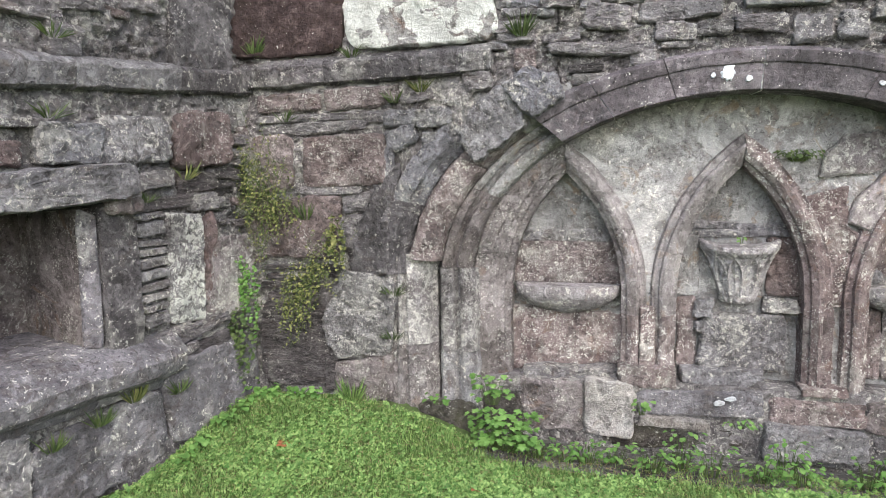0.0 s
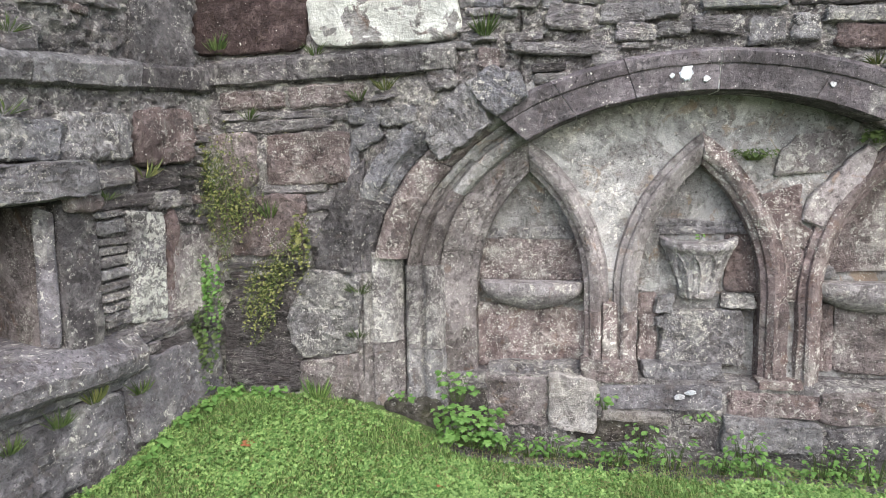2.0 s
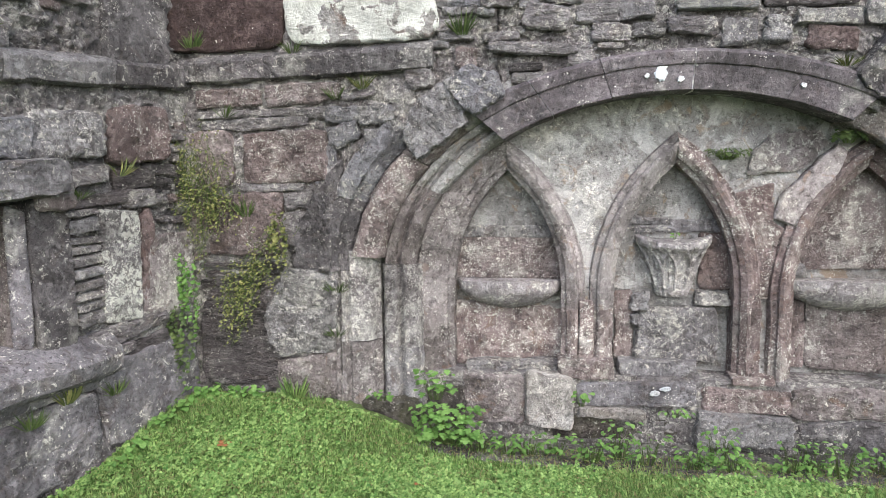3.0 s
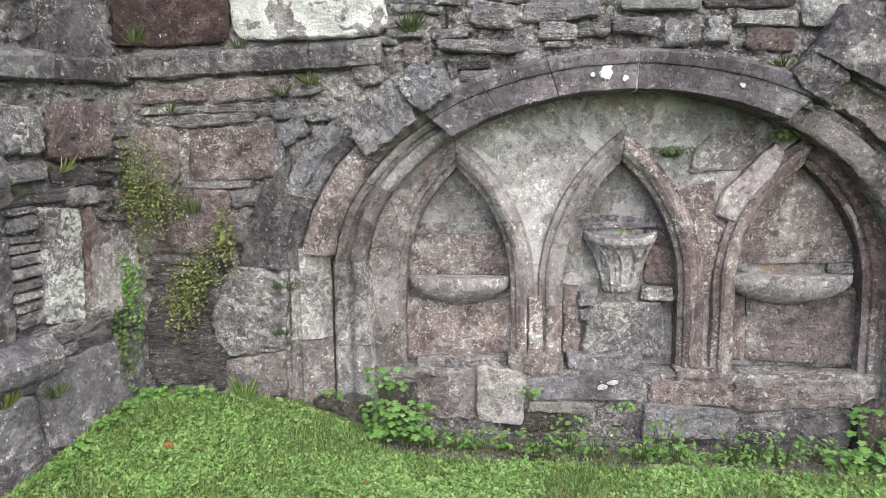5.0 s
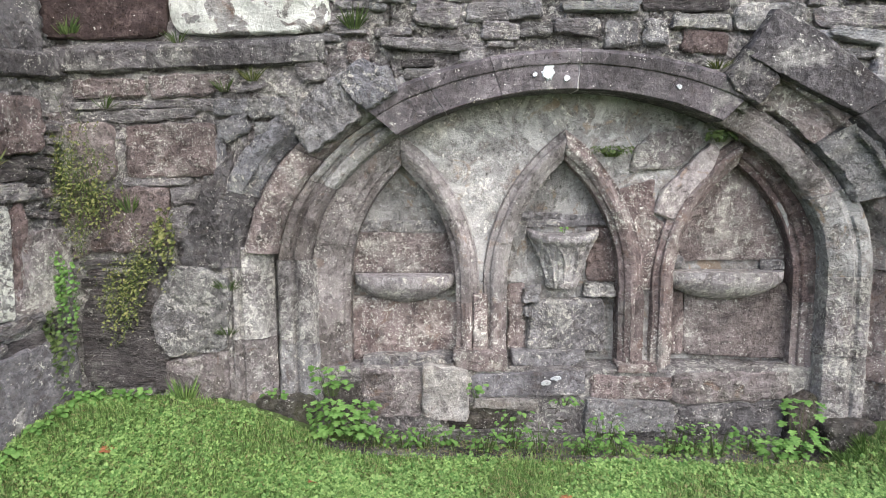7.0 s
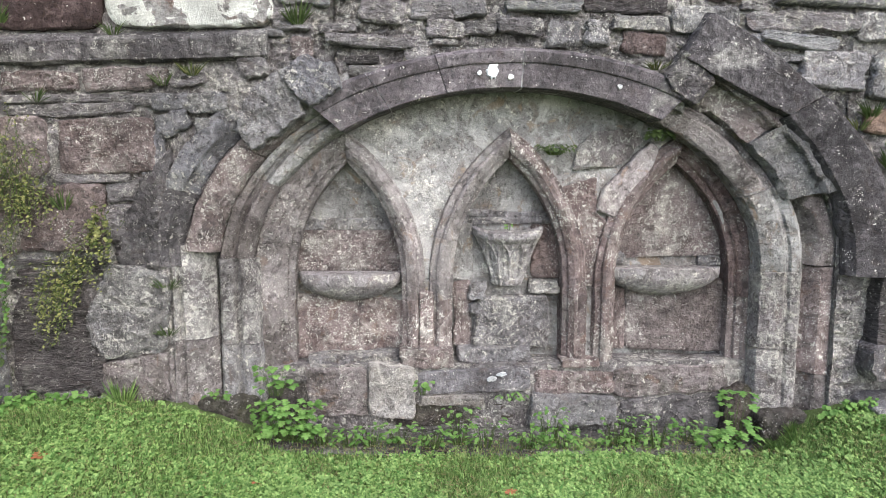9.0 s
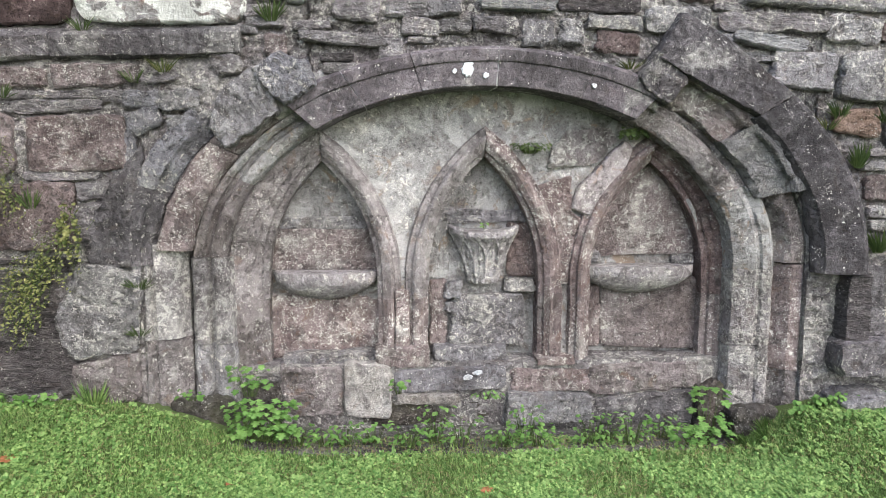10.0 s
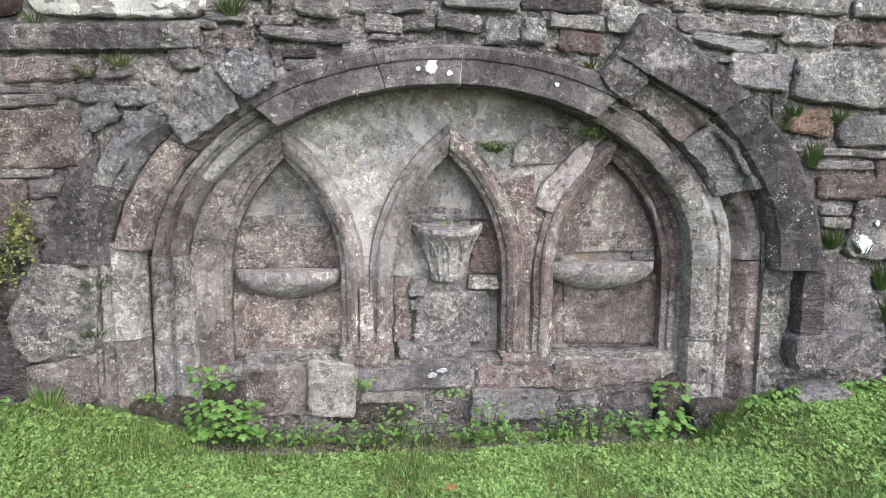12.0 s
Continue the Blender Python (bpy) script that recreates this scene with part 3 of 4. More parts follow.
# on this side the outer order has lost its mouldings: broad broken faces under a chipped fillet
BROKEN = ((0.20, 3.40), (0.205, 3.21), (0.222, 3.17), (0.26, 3.158), (0.33, 3.15), (0.37, 3.135), (0.385, 3.105), (0.40, 3.10), (0.43, 3.108), (0.46, 3.10), (0.49, 3.14), (0.49, 3.40))
arc_sweep("voussoir", 54, 38, BROKEN, "pink", 0.02, shift=0.0)
arc_sweep("voussoir", 38, 20, BROKEN, "grey", 0.02, shift=-0.025)
arc_sweep("voussoir", 20, 1, RIGHT_OUT, "arch", 0.022)
part("hood_stone", cut_block(((1.73, 2.05), (1.86, 2.28), (2.11, 2.14), (2.47, 1.86), (2.30, 1.75)), 0.16, 431, 0.35, 0.06), "drip", recess, "dark broken block of the hood mould", pose(0, 3.195, 0), None)
arc_sweep("hood_stone", 39.5, -1, DRIP, "drip", 0.012, "dark projecting hood mould fragment")
part("stone", cut_block(((1.75, 2.10), (1.64, 1.94), (1.68, 1.88), (1.82, 1.81), (1.93, 1.94), (1.78, 2.05)), 0.13, 411, 0.7, 0.1), "darkgrey", recess, matrix=pose(0, 3.19, 0), smooth=None)


# carved shelves and the capital-shaped corbel
def bowl_shelf(x, z, w, h, out, seed):
    """Half-round stone shelf: flat top, belly curving back to the wall."""
    bm = bmesh.new()
    loops = []
    for i in range(9):
        t = i / 8
        zz = z - h * t
        k = (1 - max(0.0, (t - 0.22) / 0.78) ** 1.7) ** 0.62 if i < 8 else 0.10
        loop = []
        for j in range(17):
            a = math.pi * j / 16
            g = bumpy((j * 0.3, t * 2, seed), 1.7, 0.006)
            flat = abs(math.cos(a)) ** 0.75 * (1 if math.cos(a) >= 0 else -1)
            loop.append(bm.verts.new((x + (w / 2) * flat * (0.1 + 0.9 * k) + g, BACK_Y + 0.03 - (out * math.sin(a) ** 0.6 * (0.3 + 0.7 * k) + g), zz + g)))
        loops.append(loop)
    for a, b in zip(loops, loops[1:]):
        for j in range(16):
            bm.faces.new((a[j], a[j + 1], b[j + 1], b[j]))
    bm.faces.new(loops[0])
    bm.faces.new(loops[-1])
    return bm


part("bowl_shelf", bowl_shelf(0.035, 0.915, 0.58, 0.165, 0.215, 1), "shelf", recess, "worn half-round stone shelf")
part("bowl_shelf", bowl_shelf(1.81, 0.935, 0.68, 0.17, 0.215, 5), "shelf", recess, "worn half-round stone shelf")


def capital():
    """Half a bell capital: a broken drooping rim, a row of pointed leaves cut into the bell with raised edges, plain necking."""
    bm = bmesh.new()
    loops = []
    steps = [(0.03, 0.09), (0.012, 0.16), (0.0, 0.19), (0.008, 0.203), (0.03, 0.205), (0.05, 0.197)]
    steps += [(0.05 + 0.0115 * i, 0.190 - 0.100 * (i / 24) ** 0.8) for i in range(1, 25)] + [(0.334, 0.086), (0.338, 0.05)]
    for n, (down, r) in enumerate(steps):
        loop = []
        for j in range(121):
            a = math.pi * j / 120
            carve = 0.0
            if n > 5:
                p = (a * 6 / math.pi) % 1.0 - 0.5
                half = 0.45 * min(1.0, max(0.0, (down - 0.075) / 0.09)) ** 0.6
                q = abs(p) - half
                fade = min(1.0, max(0.0, (0.31 - down) / 0.08))
                carve = fade * (0.008 * math.exp(-(q / 0.07) ** 2) - (0.008 if q < -0.04 else 0.0) + 0.005 * math.exp(-(p / 0.07) ** 2) * (q < 0))
            droop = 0.032 * math.sin(a) ** 2 * max(0.0, 1 - down / 0.2)
            g = bumpy((j * 0.13, down * 22, 3), 1.3, 0.008) + bumpy((j * 0.45, down * 60, 9), 1.3, 0.003)
            rr = r + carve + g
            loop.append(bm.verts.new((0.92 + rr * math.cos(a), BACK_Y + 0.01 - rr * 1.1 * math.sin(a), 1.168 - down - droop + g * 0.5)))
        loops.append(loop)
    for a, b in zip(loops, loops[1:]):
        for j in range(120):
            bm.faces.new((a[j], a[j + 1], b[j + 1], b[j]))
    bm.faces.new(loops[0])
    bm.faces.new(loops[-1])
    return bm


part("corbel", capital(), "shelf", recess, "carved leaf capital set in as a corbel")


def niche_stone(x, z, w, h, tone, turn=0.0, out=0.03, rugged=0.5):
    SEED[0] += 1
    part("stone", rock(w, h, out, SEED[0], rugged, 14.0), tone, recess, matrix=pose(x, BACK_Y, z, 0, -turn, 0), smooth=None)


# blocks at the back of the niches
niche_stone(0.03, 1.03, 0.70, 0.23, "pink", 0, 0.03, 0.3)
niche_stone(0.03, 1.18, 0.66, 0.07, "grey", 0, 0.02, 0.3)
niche_stone(0.03, 0.59, 0.70, 0.36, "ribred", 0, 0.03, 0.5)
niche_stone(0.77, 1.24, 0.30, 0.04, "grey", -2, 0.03)
niche_stone(0.91, 1.21, 0.56, 0.07, "grey", 0, 0.025, 0.4)
niche_stone(0.66, 1.02, 0.13, 0.32, "plaster", 0, 0.02, 0.4)
niche_stone(1.15, 1.03, 0.18, 0.30, "red", 0, 0.03, 0.4)
niche_stone(0.955, 0.62, 0.46, 0.34, "lichen", 0, 0.075, 0.6)
niche_stone(0.75, 0.80, 0.12, 0.11, "grey", 0, 0.08, 0.9)
niche_stone(0.735, 0.70, 0.07, 0.06, "grey", 0, 0.07, 0.9)
niche_stone(0.665, 0.66, 0.10, 0.38, "ribred", 0, 0.03, 0.5)
niche_stone(1.13, 0.82, 0.17, 0.08, "lichen", 3, 0.07, 1.0)
niche_stone(1.84, 1.27, 0.74, 0.60, "pink", 0, 0.025, 0.3)
niche_stone(1.55, 0.98, 0.10, 0.08, "grey", 0, 0.05, 0.8)
niche_stone(2.08, 0.965, 0.13, 0.06, "lichen", 0, 0.05, 1.0)
niche_stone(1.555, 0.63, 0.10, 0.36, "red", 0, 0.05, 0.5)
niche_stone(1.93, 0.64, 0.66, 0.42, "pink", 0, 0.05, 0.4)
# stones laid bare where the plaster of the spandrel has broken away
for corners, tone, out in ((((1.39, 1.26), (1.43, 1.38), (1.55, 1.51), (1.68, 1.64), (1.74, 1.59), (1.53, 1.21)), "rib", 0.05), (((1.19, 1.38), (1.39, 1.45), (1.40, 1.25), (1.48, 1.19), (1.39, 0.84), (1.33, 0.84), (1.26, 1.18)), "ribred", 0.022), (((1.26, 1.48), (1.53, 1.51), (1.65, 1.64), (1.60, 1.71), (1.37, 1.69), (1.28, 1.60)), "pale2", 0.03)):
    SEED[0] += 1
    part("stone", cut_block(corners, out, SEED[0], 0.55, 0.08), tone, recess, matrix=pose(0, SPANDREL_Y, 0), smooth=None)

# footing course under the niches
base = thing("footing_course", "uneven footing stones of grey and cream sandstone, mossy below", "masonry", kind="structure")


def footing(x, z, w, h, tone, y=3.30, turn=0.0, out=0.08, rugged=0.7):
    SEED[0] += 1
    part("stone", rock(w * 1.05, h * 1.07, out, SEED[0], rugged, 9.0), tone, base, matrix=pose(x, y + 0.06, z, 0, -turn, 0), smooth=None)


slab("core", (2.9, 0.3, 0.62), (MID, 3.45, 0.10), "mortar", base, cuts=30, rough_amount=0.012)
footing(-0.33, 0.36, 0.24, 0.09, "slate", turn=4)
footing(0.05, 0.42, 0.52, 0.09, "lichen", turn=2, y=3.36)
footing(-0.32, 0.22, 0.22, 0.20, "damp")
footing(-0.03, 0.24, 0.34, 0.28, "arch", turn=0)
footing(0.26, 0.26, 0.24, 0.28, "cream", y=3.28, out=0.09, rugged=0.35)
footing(0.72, 0.32, 0.62, 0.13, "sill", turn=1, rugged=0.35)
footing(0.84, 0.44, 0.40, 0.09, "grey", y=3.36)
footing(0.60, 0.215, 0.34, 0.055, "cream", turn=-2, y=3.27)
footing(0.62, 0.12, 0.74, 0.12, "damp", y=3.32)
footing(1.30, 0.30, 0.46, 0.13, "pink")
footing(1.29, 0.15, 0.46, 0.17, "grey", y=3.26)
footing(1.85, 0.30, 0.62, 0.16, "arch")
footing(1.86, 0.12, 0.64, 0.18, "darkgrey", y=3.30)
footing(-0.62, 0.17, 0.30, 0.24, "damp", y=3.12, out=0.06)
footing(2.20, 0.05, 0.16, 0.36, "damp", y=3.24)
footing(2.40, 0.05, 0.22, 0.20, "damp", y=3.12)
footing(2.30, 0.42, 0.12, 0.12, "grey", y=3.36)

# fragment of a column base beside the arch
frag = thing("column_fragment", "worn moulded stone base block set against the wall", "masonry")
part("shaft_block", rock(0.44, 0.46, 0.13, 611, 0.6, 10.0), "darkgrey", frag, matrix=pose(3.09, 3.22, 0.75))
part("shaft_roll", rock(0.15, 0.44, 0.18, 613, 0.3, 5.0), "dark", frag, matrix=pose(2.91, 3.22, 0.73))
part("base_moulding", rock(0.52, 0.23, 0.22, 617, 0.5, 6.0), "darkgrey", frag, matrix=pose(3.06, 3.22, 0.47))
part("base_stone", rock(0.30, 0.10, 0.25, 619, 0.8, 4.0), "grey", frag, matrix=pose(2.94, 3.15, 0.23))

# string course along both walls
course = thing("string_course", "weathered chamfered string course of dark sandstone", "masonry", kind="structure")
STRING = ((0.0, 3.25), (0.0, 3.115), (0.014, 3.09), (0.105, 3.072), (0.122, 3.082), (0.148, 3.13), (0.15, 3.25))
for a, b, za, zb, tone in ((-1.70, -1.225, 1.995, 2.005, "darkgrey"), (-1.22, -0.70, 2.005, 2.02, "darkgrey"), (-0.695, -0.33, 2.02, 2.04, "darkgrey")):
    sweep("string_stone", [(a + (b - a) * i / 8, za + (zb - za) * i / 8, 0, 1) for i in range(9)], STRING, tone, course, 0.01, seed=a)
for a, b, tone in ((-1.9, -1.02, "grey"), (-1.015, -0.47, "grey"), (-0.465, 0.06, "darkgrey")):
    ob = sweep("string_stone", [(a + (b - a) * i / 8, 1.97 + 0.05 * (a + (b - a) * i / 8) / 1.0, 0, 1) for i in range(9)],
               [(o, y - FACE) for o, y in STRING], tone, course, 0.01, seed=a)
    ob.matrix_basis = WEST_FRAME

# aumbry in the west wall: lintel, jambs, back and sloping sill
aumbry = thing("aumbry", "open rectangular wall cupboard with heavy worn lintel and stone sill", "aumbry", matrix=WEST_FRAME)
part("lintel", rock(1.30, 0.17, 0.13, 701, 0.6, 8.0), "grey", aumbry, "heavy rounded stone lintel", pose(-1.42, 0.0, 1.485, 0, -4, 0))
part("lintel_end", rock(0.16, 0.15, 0.10, 703, 0.7, 4.0), "pink", aumbry, matrix=pose(-0.83, 0.0, 1.46))
part("jamb", rock(0.20, 0.66, 0.05, 705, 0.35, 10.0), "darkgrey", aumbry, matrix=pose(-0.845, 0.0, 1.08))
part("jamb_chamfer", rock(0.085, 0.65, 0.03, 707, 0.35, 10.0), "sill", aumbry, matrix=pose(-0.975, 0.012, 1.085, 0, 0, -35))
# soffit takes the dark tone: shade beneath the lintel put into its colour
for name, size, centre, tone in (("reveal", (0.08, 0.60, 0.72), (-0.98, 0.34, 1.08), "arch"), ("reveal", (0.06, 0.60, 0.72), (-1.78, 0.34, 1.08), "arch"),
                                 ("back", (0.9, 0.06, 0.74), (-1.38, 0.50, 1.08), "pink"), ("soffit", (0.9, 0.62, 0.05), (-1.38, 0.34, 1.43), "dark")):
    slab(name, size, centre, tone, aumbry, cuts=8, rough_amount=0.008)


def sill():
    """A slab whose top slopes forward and whose front has a chamfered lower edge."""
    bm = bmesh.new()
    loops = []
    prof = ((0.50, 0.80), (0.25, 0.79), (0.02, 0.775), (-0.05, 0.75), (-0.13, 0.69), (-0.145, 0.66), (-0.13, 0.585), (-0.10, 0.555), (-0.07, 0.545), (-0.05, 0.50), (0.05, 0.48), (0.50, 0.48))
    for i in range(25):
        u = -2.2 + 1.62 * i / 24
        s = 1.0 if i < 23 else 0.9
        loop = []
        for y, z in prof:
            g = bumpy((u, y, z), 5, 0.008) + bumpy((u, y, z + 4), 20, 0.005)
            loop.append(bm.verts.new((u, y * s + g, z + 0.02 * (u + 1.4) + g)))
        loops.append(loop)
    n = len(prof)
    for a, b in zip(loops, loops[1:]):
        for i in range(n):
            bm.faces.new((a[i], a[(i + 1) % n], b[(i + 1) % n], b[i]))
    bm.faces.new(loops[0])
    bm.faces.new(loops[-1])
    return bm


part("sill", sill(), "sill", aumbry, "thick sloping grey stone sill")
block("west", -0.36, 0.44, 0.62, 0.44, 6, "sill", 0.07, 0.5)
block("west", -0.98, 0.30, 0.66, 0.36, 6, "sill", 0.05, 0.7)
block("west", -1.60, 0.32, 0.55, 0.34, 4, "sill", 0.06, 0.5)
block("west", -0.62, 0.16, 0.60, 0.22, 6, "darkgrey", 0.03, 0.5)
block("west", -1.35, 0.10, 0.60, 0.16, 3, "darkgrey", 0.04, 0.6)

# ---- stones of the walls that can be told apart ----
block("north", -1.444, 2.398, 0.691, 0.474, 2, "plum", 0.05)
block("north", -0.709, 2.385, 0.77, 0.39, 3, "white", 0.06)
block("north", -1.439, 1.929, 0.38, 0.105, 1, "pink", 0.03)
block("north", -1.033, 1.934, 0.418, 0.108, 3, "pink", 0.04)
block("north", -1.331, 1.84, 0.604, 0.042, 1, "slate", 0.02)
block("north", -1.527, 1.788, 0.218, 0.061, 0, "slate", 0.01)
block("north", -1.209, 1.788, 0.42, 0.066, 2, "slate", 0.02)
block("north", -0.935, 1.839, 0.188, 0.053, 2, "slate", 0.03)
block("north", -1.602, 1.59, 0.364, 0.324, 0, "pink", 0.05)
block("north", -1.154, 1.62, 0.477, 0.273, -1, "pink", 0.06)
block("north", -1.22, 1.447, 0.359, 0.049, 0, "slate", 0.03)
block("north", -1.755, 1.258, 0.343, 0.405, 0, "red", 0.03)
block("north", -1.374, 1.233, 0.409, 0.356, 0, "red", 0.05)
block("north", -1.076, 1.374, 0.161, 0.1, 5, "slate", 0.04)
block("north", -1.093, 1.223, 0.169, 0.19, 8, "slate", 0.04)
block("north", -1.076, 1.088, 0.114, 0.061, 0, "dark", 0.02)
block("north", -1.417, 1.026, 0.467, 0.032, 0, "dark", 0.03)
block("north", -1.422, 0.978, 0.407, 0.038, 2, "dark", 0.02)
block("north", -1.471, 0.923, 0.369, 0.045, 0, "dark", 0.03)
block("north", -1.46, 0.853, 0.307, 0.071, 3, "dark", 0.02)
shaped("north", ((-1.30, 0.72), (-1.16, 1.02), (-1.02, 1.01), (-0.86, 0.95), (-0.89, 0.56), (-1.21, 0.52)), "lichen", 0.08, 0.8)
block("north", -1.457, 0.559, 0.434, 0.474, 0, "dark", 0.02)
shaped("north", ((-1.23, 0.50), (-0.89, 0.55), (-0.89, 0.29), (-1.21, 0.29)), "arch", 0.06, 0.7)
block("north", -1.246, 0.461, 0.085, 0.253, 0, "dark", 0.02)
block("north", -0.819, 1.821, 0.169, 0.087, 5, "blue", 0.05)
block("north", -0.637, 1.815, 0.196, 0.116, 0, "blue", 0.05)
block("north", -0.814, 1.719, 0.185, 0.099, 20, "blue", 0.05)
block("north", -0.624, 1.714, 0.166, 0.076, 0, "blue", 0.04)
block("north", -0.919, 1.565, 0.141, 0.194, 10, "blue", 0.04)
shaped("north", ((-0.46, 1.83), (-0.28, 1.98), (-0.18, 1.86), (-0.16, 1.75), (-0.41, 1.58), (-0.50, 1.68)), "grey", 0.10, 0.9)
shaped("north", ((-0.29, 1.96), (-0.15, 2.05), (-0.01, 2.01), (0.04, 1.88), (-0.12, 1.79), (-0.19, 1.86)), "blue", 0.15, 0.9)
block("north", -0.412, 2.02, 0.16, 0.14, 15, "slate", 0.05)
shaped("north", ((-1.12, 1.01), (-1.06, 1.27), (-0.95, 1.49), (-0.81, 1.60), (-0.89, 1.21), (-0.90, 0.99)), "darkgrey", 0.05, 0.9)
block("north", -0.162, 2.089, 0.107, 0.116, 0, "pink", 0.04)
block("north", 0.016, 2.185, 0.189, 0.048, 0, "slate", 0.05)
block("north", 0.171, 2.125, 0.439, 0.06, -4, "slate", 0.07)
block("north", 0.135, 2.035, 0.165, 0.044, 2, "dark", 0.04)
block("north", 0.162, 1.983, 0.192, 0.051, 0, "slate", 0.04)
block("north", 0.549, 2.187, 0.188, 0.088, -3, "slate", 0.06)
block("north", 0.723, 2.192, 0.16, 0.077, -3, "slate", 0.05)
block("north", 0.929, 2.203, 0.231, 0.089, -2, "slate", 0.07)
block("north", 1.042, 2.3, 0.388, 0.055, 1, "pale", 0.08)
block("north", 1.151, 2.162, 0.165, 0.129, 0, "grey", 0.04)
block("north", 1.316, 2.178, 0.13, 0.118, -5, "lichen", 0.06)
block("north", 1.539, 2.223, 0.283, 0.073, -3, "lichen", 0.06)
block("north", 1.556, 2.125, 0.233, 0.102, -8, "red", 0.05)
block("north", 1.867, 2.25, 0.326, 0.12, 6, "lichen", 0.06)
block("north", 0.666, 2.308, 0.17, 0.114, 0, "grey", 0.05)
block("north", 0.484, 2.286, 0.195, 0.091, 0, "slate", 0.04)
block("north", 0.546, 2.122, 0.127, 0.032, 0, "slate", 0.04)
block("north", 0.405, 2.085, 0.126, 0.109, 0, "slate", 0.03)
block("north", 0.236, 2.276, 0.247, 0.121, -8, "slate", 0.05)
block("north", 1.45, 2.319, 0.417, 0.09, 0, "dark", 0.02)
block("north", 2.36, 2.142, 0.399, 0.076, -8, "pale", 0.08)
block("north", 2.552, 1.995, 0.345, 0.217, -6, "grey", 0.07)
block("north", 3.03, 1.972, 0.57, 0.284, -1, "lichen", 0.1)
block("north", 2.817, 2.212, 0.296, 0.136, -2, "lichen", 0.07)
block("north", 3.188, 2.204, 0.43, 0.113, 0, "red", 0.05)
block("north", 2.388, 2.239, 0.589, 0.105, -2, "slate", 0.05)
block("north", 2.646, 2.376, 0.806, 0.142, -2, "lichen", 0.09)
block("north", 3.288, 2.357, 0.471, 0.136, 0, "lichen", 0.07)
block("north", 2.857, 1.736, 0.267, 0.146, -3, "orange", 0.07)
block("north", 3.224, 1.686, 0.391, 0.177, -2, "grey", 0.07)
block("north", 3.472, 1.862, 0.347, 0.169, -2, "lichen", 0.07)
block("north", 3.208, 1.563, 0.516, 0.043, -2, "slate", 0.06)
block("north", 3.093, 1.5, 0.342, 0.056, 0, "slate", 0.05)
block("north", 3.454, 1.433, 0.334, 0.194, 0, "red", 0.05)
block("north", 3.106, 1.387, 0.351, 0.145, -1, "red", 0.06)
block("north", 3.054, 1.257, 0.186, 0.064, -3, "slate", 0.05)
block("north", 3.068, 1.179, 0.173, 0.064, -4, "slate", 0.05)
block("north", 3.405, 1.129, 0.495, 0.33, 0, "darkgrey", 0.06)
block("north", 3.392, 0.9, 0.569, 0.066, -3, "dark", 0.03)
block("north", 3.667, 0.661, 0.51, 0.337, 0, "grey", 0.05)
block("north", 3.747, 0.328, 0.574, 0.293, 0, "grey", 0.05)
block("west", -0.297, 2.349, 0.376, 0.504, 0, "darkgrey", 0.06)
block("west", -1.038, 2.132, 0.177, 0.137, -4, "slate", 0.05)
block("west", -1.063, 1.695, 0.288, 0.18, -4, "blue", 0.09)
block("west", -0.722, 1.707, 0.367, 0.205, 0, "lichen", 0.05)
block("west", -0.33, 1.721, 0.35, 0.307, 0, "red", 0.08)
block("west", -1.362, 1.639, 0.211, 0.11, 0, "red", 0.05)
block("west", -1.307, 1.774, 0.26, 0.045, 0, "slate", 0.05)
block("west", -0.674, 1.516, 0.295, 0.094, 5, "slate", 0.06)
block("west", -0.385, 1.509, 0.25, 0.101, 5, "dark", 0.05)
block("west", -0.535, 1.415, 0.5, 0.07, 3, "dark", 0.04)
block("west", -0.339, 1.406, 0.184, 0.088, 0, "slate", 0.05)
block("west", -0.688, 1.356, 0.18, 0.032, 4, "slate", 0.05)
block("west", -0.683, 1.29, 0.175, 0.076, 0, "grey", 0.05)
block("west", -0.675, 1.224, 0.161, 0.033, 0, "slate", 0.05)
block("west", -0.678, 1.18, 0.161, 0.033, 4, "slate", 0.05)
block("west", -0.674, 1.127, 0.159, 0.049, 4, "slate", 0.05)
block("west", -0.678, 1.067, 0.159, 0.049, 4, "grey", 0.06)
block("west", -0.676, 1.011, 0.16, 0.039, 4, "slate", 0.05)
block("west", -0.677, 0.96, 0.154, 0.039, 4, "slate", 0.05)
block("west", -0.671, 0.909, 0.148, 0.039, 4, "slate", 0.05)
block("west", -0.672, 0.847, 0.143, 0.061, 4, "slate", 0.05)
block("west", -0.486, 1.092, 0.209, 0.555, 0, "white2", 0.07, 0.4, 16.0)
block("west", -0.195, 0.981, 0.329, 0.448, 0, "pale2", 0.05, 0.5, 14.0)
block("west", -0.326, 1.07, 0.098, 0.544, 0, "red", 0.04)
block("west", -0.602, 0.759, 0.253, 0.063, 12, "slate", 0.06)
block("west", -0.396, 0.763, 0.371, 0.089, 12, "slate", 0.06)
block("west", -0.351, 0.659, 0.268, 0.061, 12, "dark", 0.05)
block("west", -0.535, 0.656, 0.176, 0.064, 12, "slate", 0.05)


